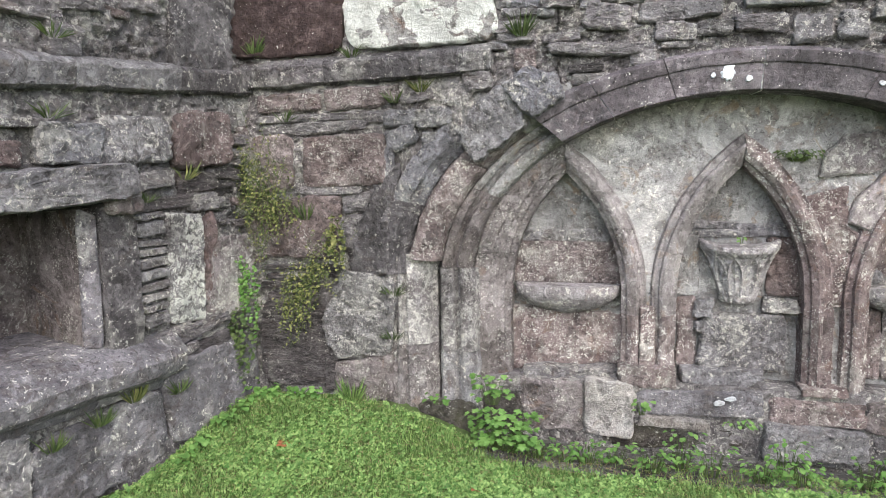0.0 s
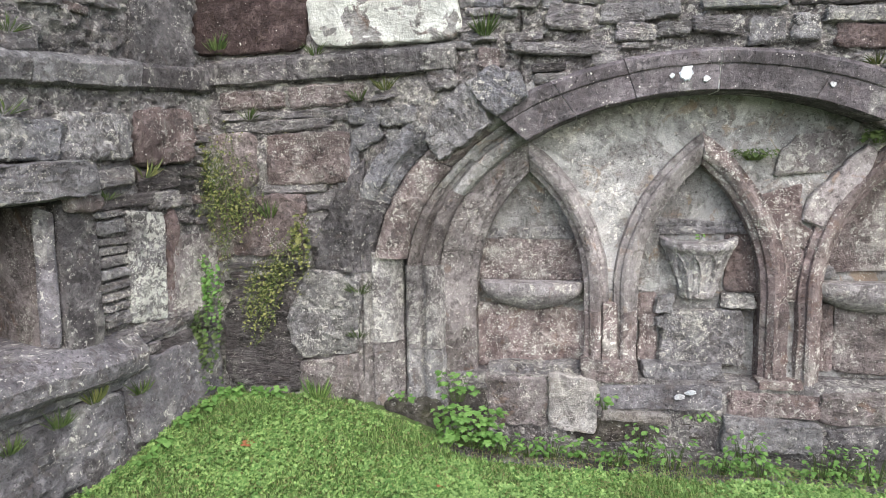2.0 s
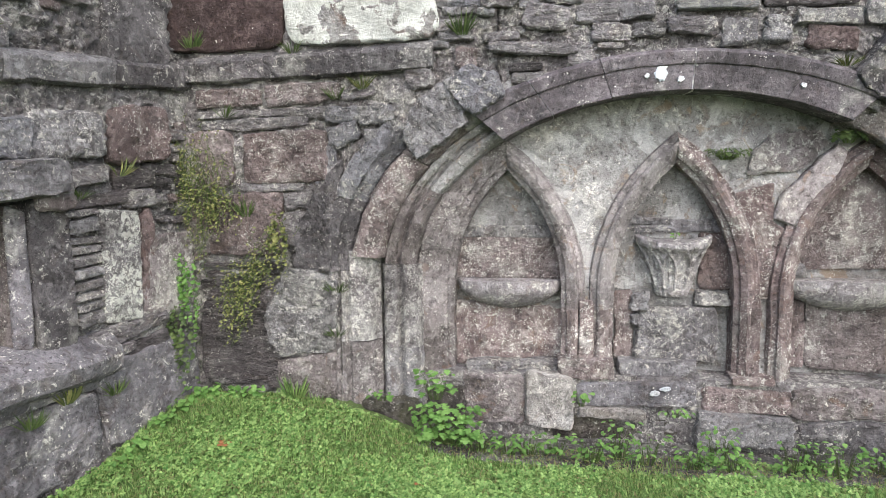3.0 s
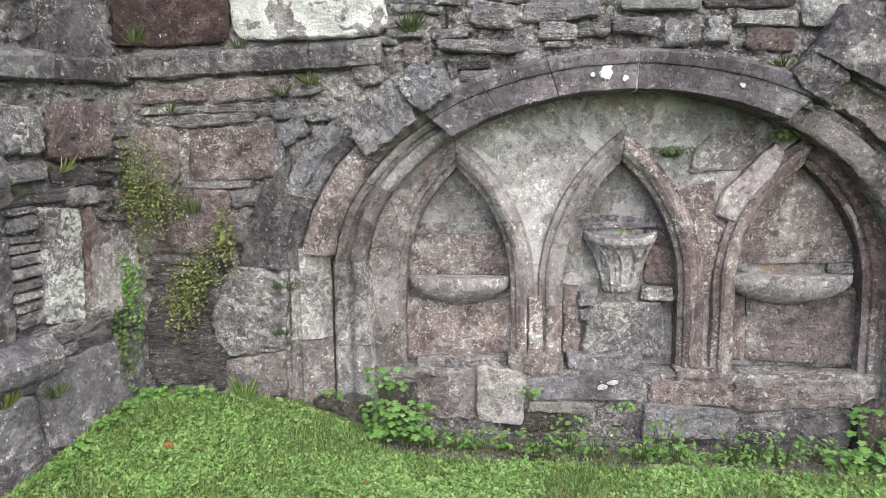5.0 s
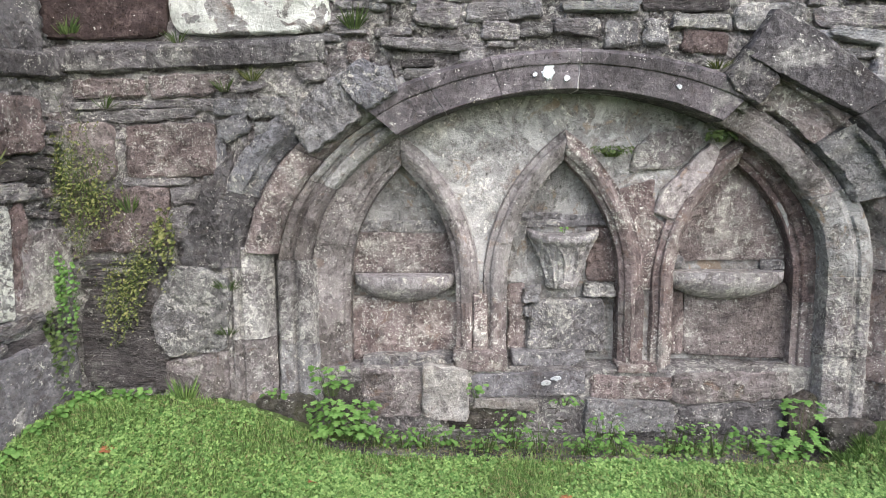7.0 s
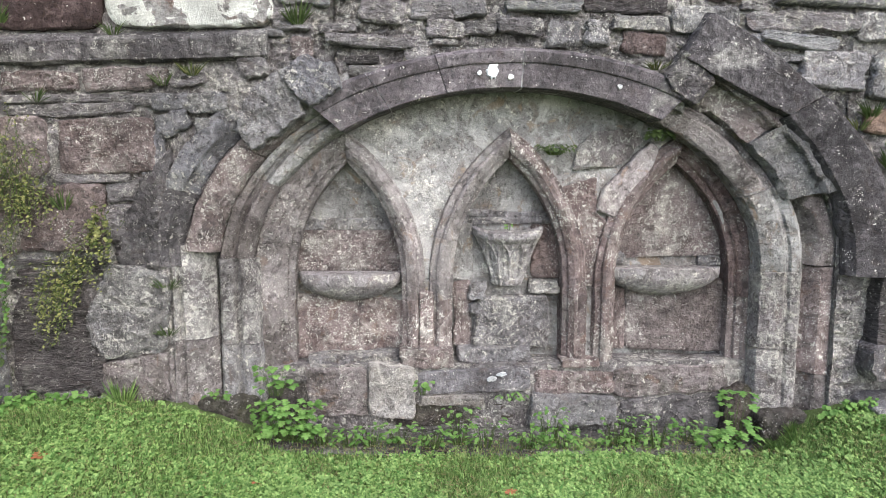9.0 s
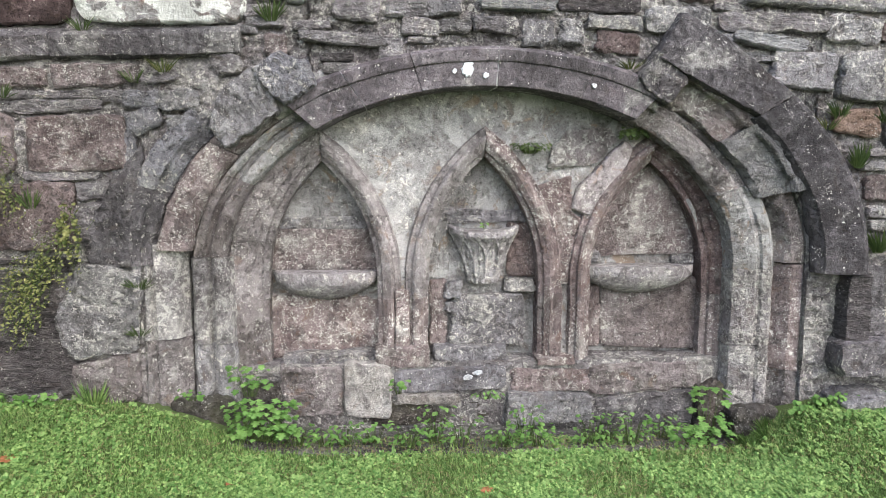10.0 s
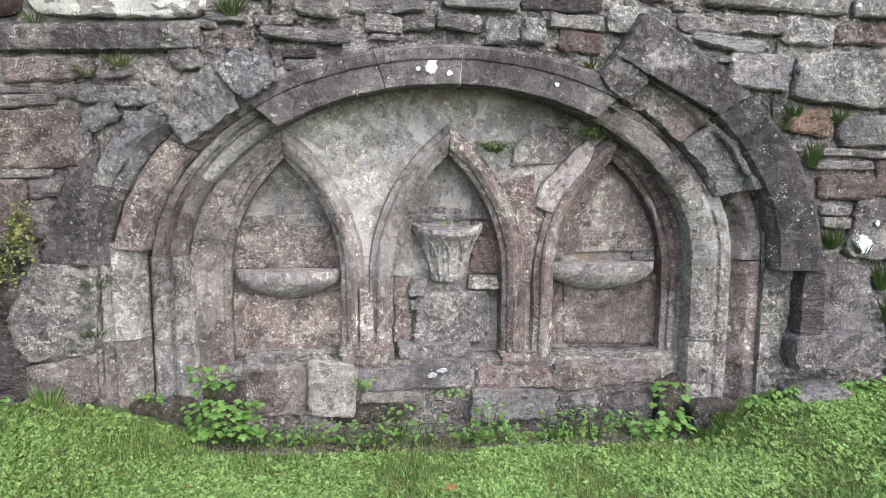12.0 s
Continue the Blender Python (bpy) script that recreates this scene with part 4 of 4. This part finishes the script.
def filler(wall, u0, u1, v0, v1, hmin, hmax, tones, blocked, seed, proud=(0.01, 0.05)):
    """Small coursed slates between the larger stones."""
    rng = random.Random(seed)
    v = v0
    while v < v1:
        h = rng.uniform(hmin, hmax)
        u = u0 + rng.uniform(0, 0.1)
        while u < u1:
            w = rng.uniform(1.3, 4.5) * h
            cu, cv = u + w / 2, v + h / 2
            hit = any(a - 0.25 * w < cu < b + 0.25 * w and c - 0.3 * h < cv < d + 0.3 * h for a, b, c, d in TAKEN[wall][:count_taken[wall]])
            if not hit and not blocked(cu, cv, w, h) and rng.random() < 0.93:
                block(wall, cu, cv + rng.uniform(-0.01, 0.01), w * 0.97, h * 0.92, rng.uniform(-6, 6), rng.choice(tones), rng.uniform(*proud), 0.9, rng.choice((6.0, 9.0, 14.0)))
            u += w
        v += h


count_taken = {k: len(v) for k, v in TAKEN.items()}
SLATES = ("slate", "slate", "dark", "grey", "pink", "slate", "blue", "lichen", "pale")


def in_arch(u, v, w, h):
    if u < MID:
        if u - w / 2 < -1.15:
            return u + w / 2 > -0.95 and v < 1.25
        return v - h / 2 < (arch_height(u + w * 0.5, 0.64) if u < -0.2 else arch_height(u + w * 0.3, 0.30))
    return v - h / 2 < arch_height(u - w * 0.3, 0.66 if u > 1.55 else 0.30) if u < 2.98 else (v < 0.95 and u < 3.35)


filler("north", -0.45, 4.4, 1.85, 2.75, 0.035, 0.085, SLATES, in_arch, 11)
filler("north", 2.6, 4.4, 0.2, 1.9, 0.05, 0.13, SLATES, in_arch, 13)
filler("north", -1.72, -0.5, 0.2, 2.7, 0.035, 0.08, ("slate", "dark", "blue", "slate"), lambda u, v, w, h: in_arch(u, v, w, h) or 1.97 < v < 2.18, 17, (0.0, 0.03))
filler("west", -2.6, -0.02, 0.3, 2.7, 0.035, 0.075, ("slate", "dark", "slate", "pink"), lambda u, v, w, h: (1.84 < v < 2.14 or v > 2.1 and (u < -0.45 and math.sin(u * 31 + v * 47) < 0.6)) or (u - w / 2 < -0.70 and 0.44 < v < 1.58) or v < 0.66, 19, (0.0, 0.04))


# ---- plants ----
def mesh_from(name, verts, faces, material, parent=None, kind="", label="", category=""):
    me = bpy.data.meshes.new(name)
    me.from_pydata(verts, [], faces)
    me.materials.append(material)
    ob = new(name, me)
    if parent:
        ob.parent = parent
    return tagged(ob, label, category, kind=kind)


def on_lawn(x, y):
    """How densely grass grows at a place, 0 to 1."""
    d = (x + 1.72) * 0.954 - (y - 3.15) * 0.30
    if d < 0.06:
        return 0.0
    edge = 3.06 if x < -0.95 or x > 2.27 else 2.90
    if x < -0.35 and x >= -0.95:
        edge = 3.04
    if y < edge:
        return 1.0
    return 0.12 if y < edge + 0.25 and -0.4 < x < 2.3 else 0.0


def make_grass(count, seed):
    rng = random.Random(seed)
    verts, faces = [], []
    for _ in range(count):
        x = rng.uniform(-2.5, 4.3)
        y = 3.24 - 1.15 * rng.random()
        if rng.random() < 0.10:
            y -= rng.expovariate(2.5)
        k = on_lawn(x, y)
        thick = 0.5 + 0.9 * (noise.noise((x * 4, y * 4, 2.0)) + 0.5)
        if rng.random() > k * min(1.0, max(0.06, thick * 0.9)):
            continue
        wall = y > 3.0 and (x < -0.9 or x > 2.45)
        h = rng.uniform(0.016, 0.05) * (1.5 if wall and rng.random() < 0.3 else 1.0) * (0.8 + 0.5 * max(0, noise.noise((x * 2, y * 2, 8.0))))
        a, lean = rng.uniform(0, 6.283), rng.uniform(0.1, 1.0) * h
        w = rng.uniform(0.0012, 0.0026)
        z = ground_height(x, y) - 0.004
        cx, cy, lx, ly = math.cos(a) * w, math.sin(a) * w, -math.sin(a) * lean, math.cos(a) * lean
        n = len(verts)
        verts += [(x - cx, y - cy, z), (x + cx, y + cy, z), (x + cx * 0.8 + lx * 0.35, y + cy * 0.8 + ly * 0.35, z + h * 0.62), (x - cx * 0.8 + lx * 0.35, y - cy * 0.8 + ly * 0.35, z + h * 0.62), (x + lx, y + ly, z + h)]
        faces += [(n, n + 1, n + 2, n + 3), (n + 3, n + 2, n + 4)]
    mesh_from("grass", verts, faces, GRASS, kind="stuff", label="short bright green lawn grass blades", category="grass")


def make_clover(count, seed):
    rng = random.Random(seed)
    verts, faces = [], []
    for _ in range(count):
        x = rng.uniform(-2.5, 4.2)
        y = 3.22 - 1.1 * rng.random()
        if rng.random() < 0.10:
            y -= rng.expovariate(2.5)
        k = on_lawn(x, y)
        much = noise.noise((x * 2.2, y * 2.2, 5.0)) + 0.35 * noise.noise((x * 7, y * 7, 1.0)) + 0.28
        if rng.random() > k * min(1.0, max(0.04, much * 1.1)):
            continue
        r = rng.uniform(0.0035, 0.0095)
        z = ground_height(x, y) + rng.uniform(0.008, 0.036)
        spin = rng.uniform(0, 6.283)
        tx, ty = rng.uniform(-0.5, 0.5), rng.uniform(-0.4, 0.9)
        for leaf in range(3):
            a = spin + leaf * 2.094
            n = len(verts)
            for q, s in ((0.0, 0.0), (0.75, 0.75), (1.45, 0.55), (1.6, 0.0), (1.45, -0.55), (0.75, -0.75)):
                px, py = (math.cos(a) * q - math.sin(a) * s) * r, (math.sin(a) * q + math.cos(a) * s) * r
                verts.append((x + px, y + py, z + px * tx + py * ty - abs(s) * r * 0.25))
            faces += [(n, n + 1, n + 2, n + 3), (n, n + 3, n + 4, n + 5)]
    mesh_from("clover", verts, faces, CLOVER, kind="stuff", label="small round clover leaves among the grass", category="clover")


make_grass(240000, 3)
make_clover(125000, 4)

# dry straws among the grass
rng = random.Random(22)
verts, faces = [], []
for _ in range(12000):
    x, y = rng.uniform(-2.1, 4.0), rng.uniform(2.2, 3.12)
    if not on_lawn(x, y):
        continue
    a, r, z = rng.uniform(0, 6.283), rng.uniform(0.008, 0.028), ground_height(x, y) + rng.uniform(0.012, 0.03)
    n = len(verts)
    c, q = math.cos(a), math.sin(a)
    verts += [(x - c * r, y - q * r, z), (x + q * 0.0016, y - c * 0.0016, z + 0.004), (x + c * r, y + q * r, z), (x - q * 0.0016, y + c * 0.0016, z + 0.004)]
    faces.append((n, n + 1, n + 2, n + 3))
mesh_from("dry_grass", verts, faces, STRAW, kind="stuff", label="pale dry grass bits scattered over the lawn", category="grass")

# bare soil along the foot of the recess
bm = bmesh.new()
cells = [[bm.verts.new((-0.45 + 0.05 * i, 2.90 + 0.05 * j + 0.03 * math.sin(i * 0.9) * (j == 0), ground_height(-0.45 + 0.05 * i, 2.90 + 0.05 * j) + (0.006 if 0 < j and 0 < i < 56 else -0.006) + bumpy((i, j, 5), 0.7, 0.004))) for i in range(57)] for j in range(9)]
for r0, r1 in zip(cells, cells[1:]):
    for i in range(56):
        bm.faces.new((r0[i], r0[i + 1], r1[i + 1], r1[i]))
tagged(part("soil", bm, "soil"), "bare dark gravelly soil along the wall foot", "soil", kind="structure")

# small stones on the bare soil before the recess
rng = random.Random(21)
verts, faces = [], []
for _ in range(5200):
    x, y = rng.uniform(-0.4, 2.3), rng.uniform(2.92, 3.26)
    r, z = rng.uniform(0.003, 0.011), ground_height(x, y)
    n = len(verts)
    verts += [(x + r * rng.uniform(0.7, 1.3), y, z), (x, y + r, z), (x - r * rng.uniform(0.7, 1.3), y, z), (x, y - r, z), (x, y, z + r * rng.uniform(0.5, 1.0)), (x, y, z - r)]
    faces += [(n, n + 1, n + 4), (n + 1, n + 2, n + 4), (n + 2, n + 3, n + 4), (n + 3, n, n + 4)]
mesh_from("gravel", verts, faces, MATS["grey"], kind="stuff", label="grey gravel and soil crumbs at the wall foot", category="gravel")


def leaf_shape(kind):
    """Outline of one leaf, its foot at the origin and its tip at y = 1, as a fan round the midrib."""
    if kind == "lobed":
        half = [(0.30, 0.02), (0.56, 0.16), (0.34, 0.34), (0.66, 0.50), (0.54, 0.66), (0.26, 0.62), (0.30, 0.88), (0.12, 0.84)]
        return [(0, 0)] + half + [(0.0, 1.0)] + [(-x, y) for x, y in reversed(half)]
    if kind == "oval":
        return [(0, 0), (0.22, 0.2), (0.30, 0.45), (0.2, 0.75), (0, 1.0), (-0.2, 0.75), (-0.30, 0.45), (-0.22, 0.2)]
    if kind == "strap":
        return [(0, 0), (0.024, 0.3), (0.026, 0.6), (0, 1.0), (-0.026, 0.6), (-0.024, 0.3)]
    return [(0, 0), (0.35, 0.15), (0.5, 0.5), (0.3, 0.85), (0, 1.0), (-0.3, 0.85), (-0.5, 0.5), (-0.35, 0.15)]


GROUPS = {"fern": "ferns in the wall joints", "weed": "weeds at the wall foot", "ground_ivy": "ground ivy along the walls", "leafy_plant": "leafy plants at the wall foot", "seedling": "seedlings on the masonry"}


def plant(name, label, foot, away, count, spread, height, size, kind, material, seed, droop=0.4, category="plant"):
    """A clump: thin curved stems rise from the foot and lean away from the wall, each with leaves. away: horizontal way off the wall."""
    rng = random.Random(seed)
    root = thing(name, label, category, GROUPS.get(name, ""), matrix=pose(*foot))
    sv, sf, lv, lf = [], [], [], []
    ax, ay = away
    for _ in range(count):
        side = rng.uniform(-1, 1)
        tip = Vector((ax * rng.uniform(0.1, 1.0) * spread * 0.6 - ay * side * spread, ay * rng.uniform(0.1, 1.0) * spread * 0.6 + ax * side * spread, height * rng.uniform(0.25, 1.0)))
        start = Vector((-ay * side * spread * 0.3, ax * side * spread * 0.3, -0.01))
        bend = (start + tip) / 2 + Vector((0, 0, abs(height) * 0.25))
        n = len(sv)
        w = 0.0012
        for p, k in ((start, 1.0), (bend, 0.8), (tip, 0.5)):
            sv += [(p.x - w * k, p.y, p.z), (p.x + w * k, p.y, p.z), (p.x, p.y - w * k, p.z + w * k)]
        for q in (0, 3):
            for i in range(3):
                j = (i + 1) % 3
                sf.append((n + q + i, n + q + j, n + q + 3 + j, n + q + 3 + i))
        s = size * rng.uniform(0.6, 1.25)
        out = Vector((tip.x - start.x + ax * 0.02, tip.y - start.y + ay * 0.02, 0))
        out = out.normalized() if out.length > 1e-4 else Vector((ax, ay, 0))
        along = (out + Vector((rng.uniform(-0.4, 0.4), rng.uniform(-0.4, 0.4), -droop + rng.uniform(-0.3, 0.5)))).normalized()
        across = along.cross(Vector((0, 0, 1))).normalized()
        up = across.cross(along)
        shape = leaf_shape(kind)
        at = start if kind == "strap" else tip
        if kind == "strap":
            along = (tip - start).normalized()
            s = (tip - start).length * 1.1
            across = along.cross(Vector((ax, ay, 0.2))).normalized()
            up = across.cross(along)
        n = len(lv)
        lv.append(tuple(at + along * s * 0.5 + up * s * 0.04))
        for x, y in shape:
            curl = -0.35 * y * y * (droop if kind == "strap" else 0.5)
            lv.append(tuple(at + across * x * s + along * y * s + up * (abs(x) * 0.25 + curl) * s))
        m = len(shape)
        lf += [(n, n + 1 + i, n + 1 + (i + 1) % m) for i in range(m)]
    mesh_from("stalk", sv, sf, FERN, root, "stuff")
    mesh_from("foliage", lv, lf, material, root, "stuff")
    return root


def creeper(name, label, centre, right, half_w, half_h, count, size, kind, material, seed, slant=0.0, off=(0.0, -1.0)):
    """Small leaves on trailing stems against a wall. right: horizontal way along the wall; off: way off it."""
    rng = random.Random(seed)
    root = thing(name, label, "creeper", "creepers by the corner", matrix=pose(*centre))
    sv, sf, lv, lf = [], [], [], []
    strands = max(5, count // 9)
    for k in range(strands):
        u, v = rng.gauss(0, 0.5) * half_w, rng.gauss(0.25, 0.5) * half_h
        last = None
        for i in range(rng.randint(4, 11)):
            p = Vector((right[0] * u, right[1] * u, v + u * slant)) + Vector((*off, 0)) * (0.012 + 0.03 * rng.random())
            if last is not None:
                n = len(sv)
                w = 0.0011
                for q in (last, p):
                    sv += [(q.x - w, q.y, q.z), (q.x + w, q.y, q.z), (q.x, q.y - w, q.z + w)]
                sf += [(n, n + 1, n + 4, n + 3), (n + 1, n + 2, n + 5, n + 4), (n + 2, n, n + 3, n + 5)]
            last = p
            if rng.random() < 0.8:
                s = size * rng.uniform(0.6, 1.3)
                along = Vector((off[0] * 0.6 + rng.uniform(-0.7, 0.7), off[1] * 0.6 + rng.uniform(-0.4, 0.4), rng.uniform(-0.9, 0.5))).normalized()
                across = along.cross(Vector((off[0], off[1], 0.9))).normalized()
                up = across.cross(along)
                n = len(lv)
                lv.append(tuple(p + along * s * 0.5))
                shape = leaf_shape(kind)
                for x, y in shape:
                    lv.append(tuple(p + across * x * s + along * y * s + up * abs(x) * 0.25 * s))
                lf += [(n, n + 1 + j, n + 1 + (j + 1) % len(shape)) for j in range(len(shape))]
            u += rng.uniform(-0.3, 0.3) * half_w * 0.5
            v -= half_h * rng.uniform(0.02, 0.17)
    mesh_from("stalk", sv, sf, FERN, root, "stuff")
    mesh_from("foliage", lv, lf, material, root, "stuff")
    return root


OUT_N, ALONG_N = (0.0, -1.0), (1.0, 0.0)
OUT_W, ALONG_W = (0.954, -0.30), (0.30, 0.954)


def west_place(u, off, z):
    return tuple(WEST_FRAME @ Vector((u, -off, z)))


# creepers near the corner
creeper("creeper", "yellow-green small-leaved creeper hanging on the wall by the corner", (-1.63, 3.08, 1.48), ALONG_N, 0.17, 0.28, 1200, 0.017, "oval", YELLOW, 31)
creeper("creeper", "olive small-leaved creeper hanging on pink sandstone", (-1.50, 3.07, 1.38), ALONG_N, 0.11, 0.14, 420, 0.017, "oval", YELLOW, 33)
creeper("creeper", "yellowish trailing creeper over a dark joint of the wall", (-1.30, 3.06, 1.00), ALONG_N, 0.18, 0.15, 760, 0.017, "oval", YELLOW, 35, 0.7)
creeper("creeper", "yellowish trailing creeper over a dark joint of the wall", (-1.42, 3.06, 0.84), ALONG_N, 0.11, 0.15, 420, 0.017, "oval", YELLOW, 36, 0.4)
creeper("creeper", "sparse yellow-green creeper on brown sandstone", (-1.17, 3.07, 1.20), ALONG_N, 0.06, 0.15, 230, 0.02, "round", YELLOW, 37)
creeper("creeper", "fresh green creeper climbing the wall corner", (-1.68, 3.02, 0.90), ALONG_N, 0.06, 0.15, 340, 0.02, "round", LEAF, 38)
creeper("creeper", "dark green ferny creeper low in the wall corner", (-1.74, 2.98, 0.62), ALONG_N, 0.10, 0.17, 400, 0.022, "lobed", FERN, 39)
# leafy plants along the foot of the walls
plant("leafy_plant", "lobed green leaves of a herb at the wall foot", (-0.26, 3.02, 0.08), OUT_N, 170, 0.17, 0.26, 0.033, "lobed", LEAF, 41)
plant("leafy_plant", "lobed green leaves of a herb at the wall foot", (-0.34, 3.10, 0.32), OUT_N, 34, 0.10, 0.17, 0.032, "lobed", LEAF, 42)
plant("leafy_plant", "tall lobed herb growing against the jamb foot", (2.10, 3.06, 0.00), OUT_N, 24, 0.09, 0.34, 0.045, "lobed", LEAF, 43)
plant("leafy_plant", "lobed green herb in the damp hollow by the jamb", (2.04, 3.02, 0.0), OUT_N, 60, 0.17, 0.15, 0.036, "lobed", LEAF, 44)
for i, (x, h) in enumerate(((0.15, 0.10), (0.30, 0.09), (0.47, 0.12), (0.62, 0.16), (0.75, 0.13), (0.98, 0.10), (1.10, 0.15), (1.16, 0.10), (1.45, 0.13), (1.55, 0.11), (1.66, 0.14), (1.86, 0.10), (-0.10, 0.09), (0.05, 0.08))):
    y = 3.03 + 0.05 * math.sin(i * 2.4)
    plant("weed", "small green weed on the bare soil before the wall", (x, y, ground_height(x, y)), OUT_N, 36, 0.09, h * 1.45, 0.034, "oval", LEAF, 60 + i, 0.1)
for i, u in enumerate((-0.08, -0.22, -0.34, -0.5, -0.64)):
    p = west_place(u, 0.12, 0)
    plant("ground_ivy", "round-leaved ground ivy along the side wall foot", (p[0], p[1], ground_height(p[0], p[1])), OUT_W, 26, 0.09, 0.06, 0.032, "round", LEAF, 80 + i)
for i, x in enumerate((-1.62, -1.50, -1.36, 2.62, 2.75, 2.90, 3.10, 3.22, 3.36)):
    plant("ground_ivy", "round-leaved ground ivy along the wall foot", (x, 3.03, ground_height(x, 3.03)), OUT_N, 26, 0.09, 0.08, 0.03, "round", LEAF, 90 + i)
# ferns and tufts in the joints
for i, (u, z, n, h) in enumerate(((-0.85, 0.50, 26, 0.09), (-1.03, 0.44, 20, 0.09), (-1.25, 0.40, 22, 0.08), (-0.60, 0.47, 18, 0.07), (-1.15, 1.80, 12, 0.06), (-0.49, 1.53, 10, 0.08), (-0.72, 1.43, 14, 0.05), (-1.11, 2.13, 12, 0.06))):
    plant("fern", "strap-leaved fern tuft rooted in a joint of the side wall", west_place(u, 0.07, z), OUT_W, n, 0.085, h, 0.05, "strap", YELLOW if i in (0, 5) else FERN, 110 + i, 0.8, "fern")
for i, (x, z, n, h, m) in enumerate(((-1.62, 2.18, 34, 0.10, FERN), (-0.70, 1.96, 26, 0.06, YELLOW), (-0.84, 1.91, 12, 0.05, FERN), (-0.18, 2.21, 34, 0.11, FERN), (-1.36, 1.30, 18, 0.10, FERN), (-1.07, 2.15, 16, 0.05, FERN), (-1.46, 1.83, 10, 0.06, FERN),
                                     (-0.87, 0.89, 22, 0.06, FERN), (-0.88, 0.65, 18, 0.05, FERN), (2.76, 1.76, 34, 0.08, FERN), (2.88, 1.50, 40, 0.12, FERN), (3.03, 1.04, 40, 0.13, FERN), (2.70, 1.70, 14, 0.06, YELLOW), (3.02, 1.74, 20, 0.08, FERN), (1.62, 2.00, 26, 0.04, YELLOW), (3.36, 0.80, 40, 0.16, FERN), (3.42, 0.62, 34, 0.12, FERN), (3.22, 1.0, 24, 0.09, FERN))):
    plant("fern", "narrow-leaved fern tuft rooted in a wall joint", (x, 3.10, z), OUT_N, n, 0.08, h, 0.05, "strap", m, 130 + i, 0.8, "fern")
plant("fern", "small dark fern in a break of the plaster", (1.16, 3.355, 1.575), OUT_N, 70, 0.10, 0.05, 0.026, "oval", FERN, 171, 0.6, "fern")
plant("fern", "small dark fern under the hood mould", (1.72, 3.30, 1.65), OUT_N, 26, 0.08, 0.06, 0.03, "lobed", FERN, 172, 0.7, "fern")
plant("seedling", "tiny seedling growing in the carved corbel", (0.91, 3.34, 1.165), OUT_N, 8, 0.03, 0.03, 0.018, "oval", LEAF, 173)
plant("seedling", "small green seedling on a footing ledge", (0.43, 3.20, 0.28), OUT_N, 14, 0.04, 0.08, 0.03, "round", LEAF, 174)
plant("seedling", "small green seedling on a footing ledge", (0.90, 3.20, 0.24), OUT_N, 22, 0.10, 0.05, 0.026, "oval", LEAF, 175)
plant("seedling", "small green seedling at the jamb foot", (-0.63, 3.08, 0.31), OUT_N, 16, 0.06, 0.06, 0.028, "round", LEAF, 176)
plant("grass_tuft", "long grass tuft at the wall foot", (-1.10, 3.04, 0.30), OUT_N, 50, 0.09, 0.13, 0.05, "strap", GRASS, 177, 0.5, "grass")


for i, (x, y) in enumerate(((2.26, 3.0), (2.33, 3.03), (2.40, 3.0), (2.44, 3.06), (2.30, 2.93), (2.38, 2.94))):
    plant("grass_tuft", "grass tuft on the bank beside the jamb foot", (x, y, ground_height(x, y)), OUT_N, 60, 0.09, 0.07, 0.05, "strap", GRASS, 180 + i, 0.5, "grass")


def fallen_leaf(x, y, size, turn, seed):
    bm = bmesh.new()
    shape = leaf_shape("lobed")
    mid = bm.verts.new((0, size * 0.5, 0.006))
    ring = [bm.verts.new((a * size, b * size, 0.012 * abs(a) + 0.004 * math.sin(b * 7 + seed))) for a, b in shape]
    for i in range(len(ring)):
        bm.faces.new((mid, ring[i], ring[(i + 1) % len(ring)]))
    ob = part("fallen_leaf", bm, DRY, matrix=pose(x, y, ground_height(x, y) + 0.022, 12, 0, turn))
    tagged(ob, "curled brown dead leaf lying on the grass", "leaf", "fallen leaves")


fallen_leaf(-1.27, 2.60, 0.075, 70, 1)
fallen_leaf(0.82, 2.45, 0.05, 20, 2)
fallen_leaf(-0.32, 2.55, 0.04, 140, 3)


def crust(x, y, z, r, seed, parent, flat=1.0):
    """A thin irregular lichen crust on a stone face."""
    r_ = random.Random(seed)
    bm = bmesh.new()
    mid = bm.verts.new((0, -0.002, 0))
    ring, rim = [], []
    for i in range(26):
        a = 6.283 * i / 26
        q = r * (0.7 + 0.3 * r_.random() + 0.1 * math.sin(2 * a + seed) + 0.12 * noise.noise((math.cos(a) * 3, math.sin(a) * 3, seed)))
        ring.append(bm.verts.new((q * 0.85 * math.cos(a), -0.0018, q * 0.85 * flat * math.sin(a))))
        rim.append(bm.verts.new((q * math.cos(a), 0.006, q * flat * math.sin(a))))
    for i in range(26):
        j = (i + 1) % 26
        bm.faces.new((mid, ring[i], ring[j]))
        bm.faces.new((ring[i], rim[i], rim[j], ring[j]))
    part("lichen_patch", bm, "spot", parent, "white lichen crust", pose(x, y, z), False)


for i, (x, z, r) in enumerate(((0.784, 1.985, 0.042), (0.719, 1.972, 0.014), (0.876, 1.953, 0.018), (1.47, 1.993, 0.018), (1.433, 1.907, 0.016), (0.80, 2.015, 0.016))):
    crust(x, 3.090, z, r, 300 + i, recess)
for i, (x, z, r) in enumerate(((0.815, 0.335, 0.035), (0.87, 0.36, 0.03))):
    crust(x, 3.262, z, r, 320 + i, base, 0.5)
crust(3.227, 3.085, 1.063, 0.058, 330, wall_north)
crust(3.30, 3.088, 1.18, 0.018, 331, wall_north)
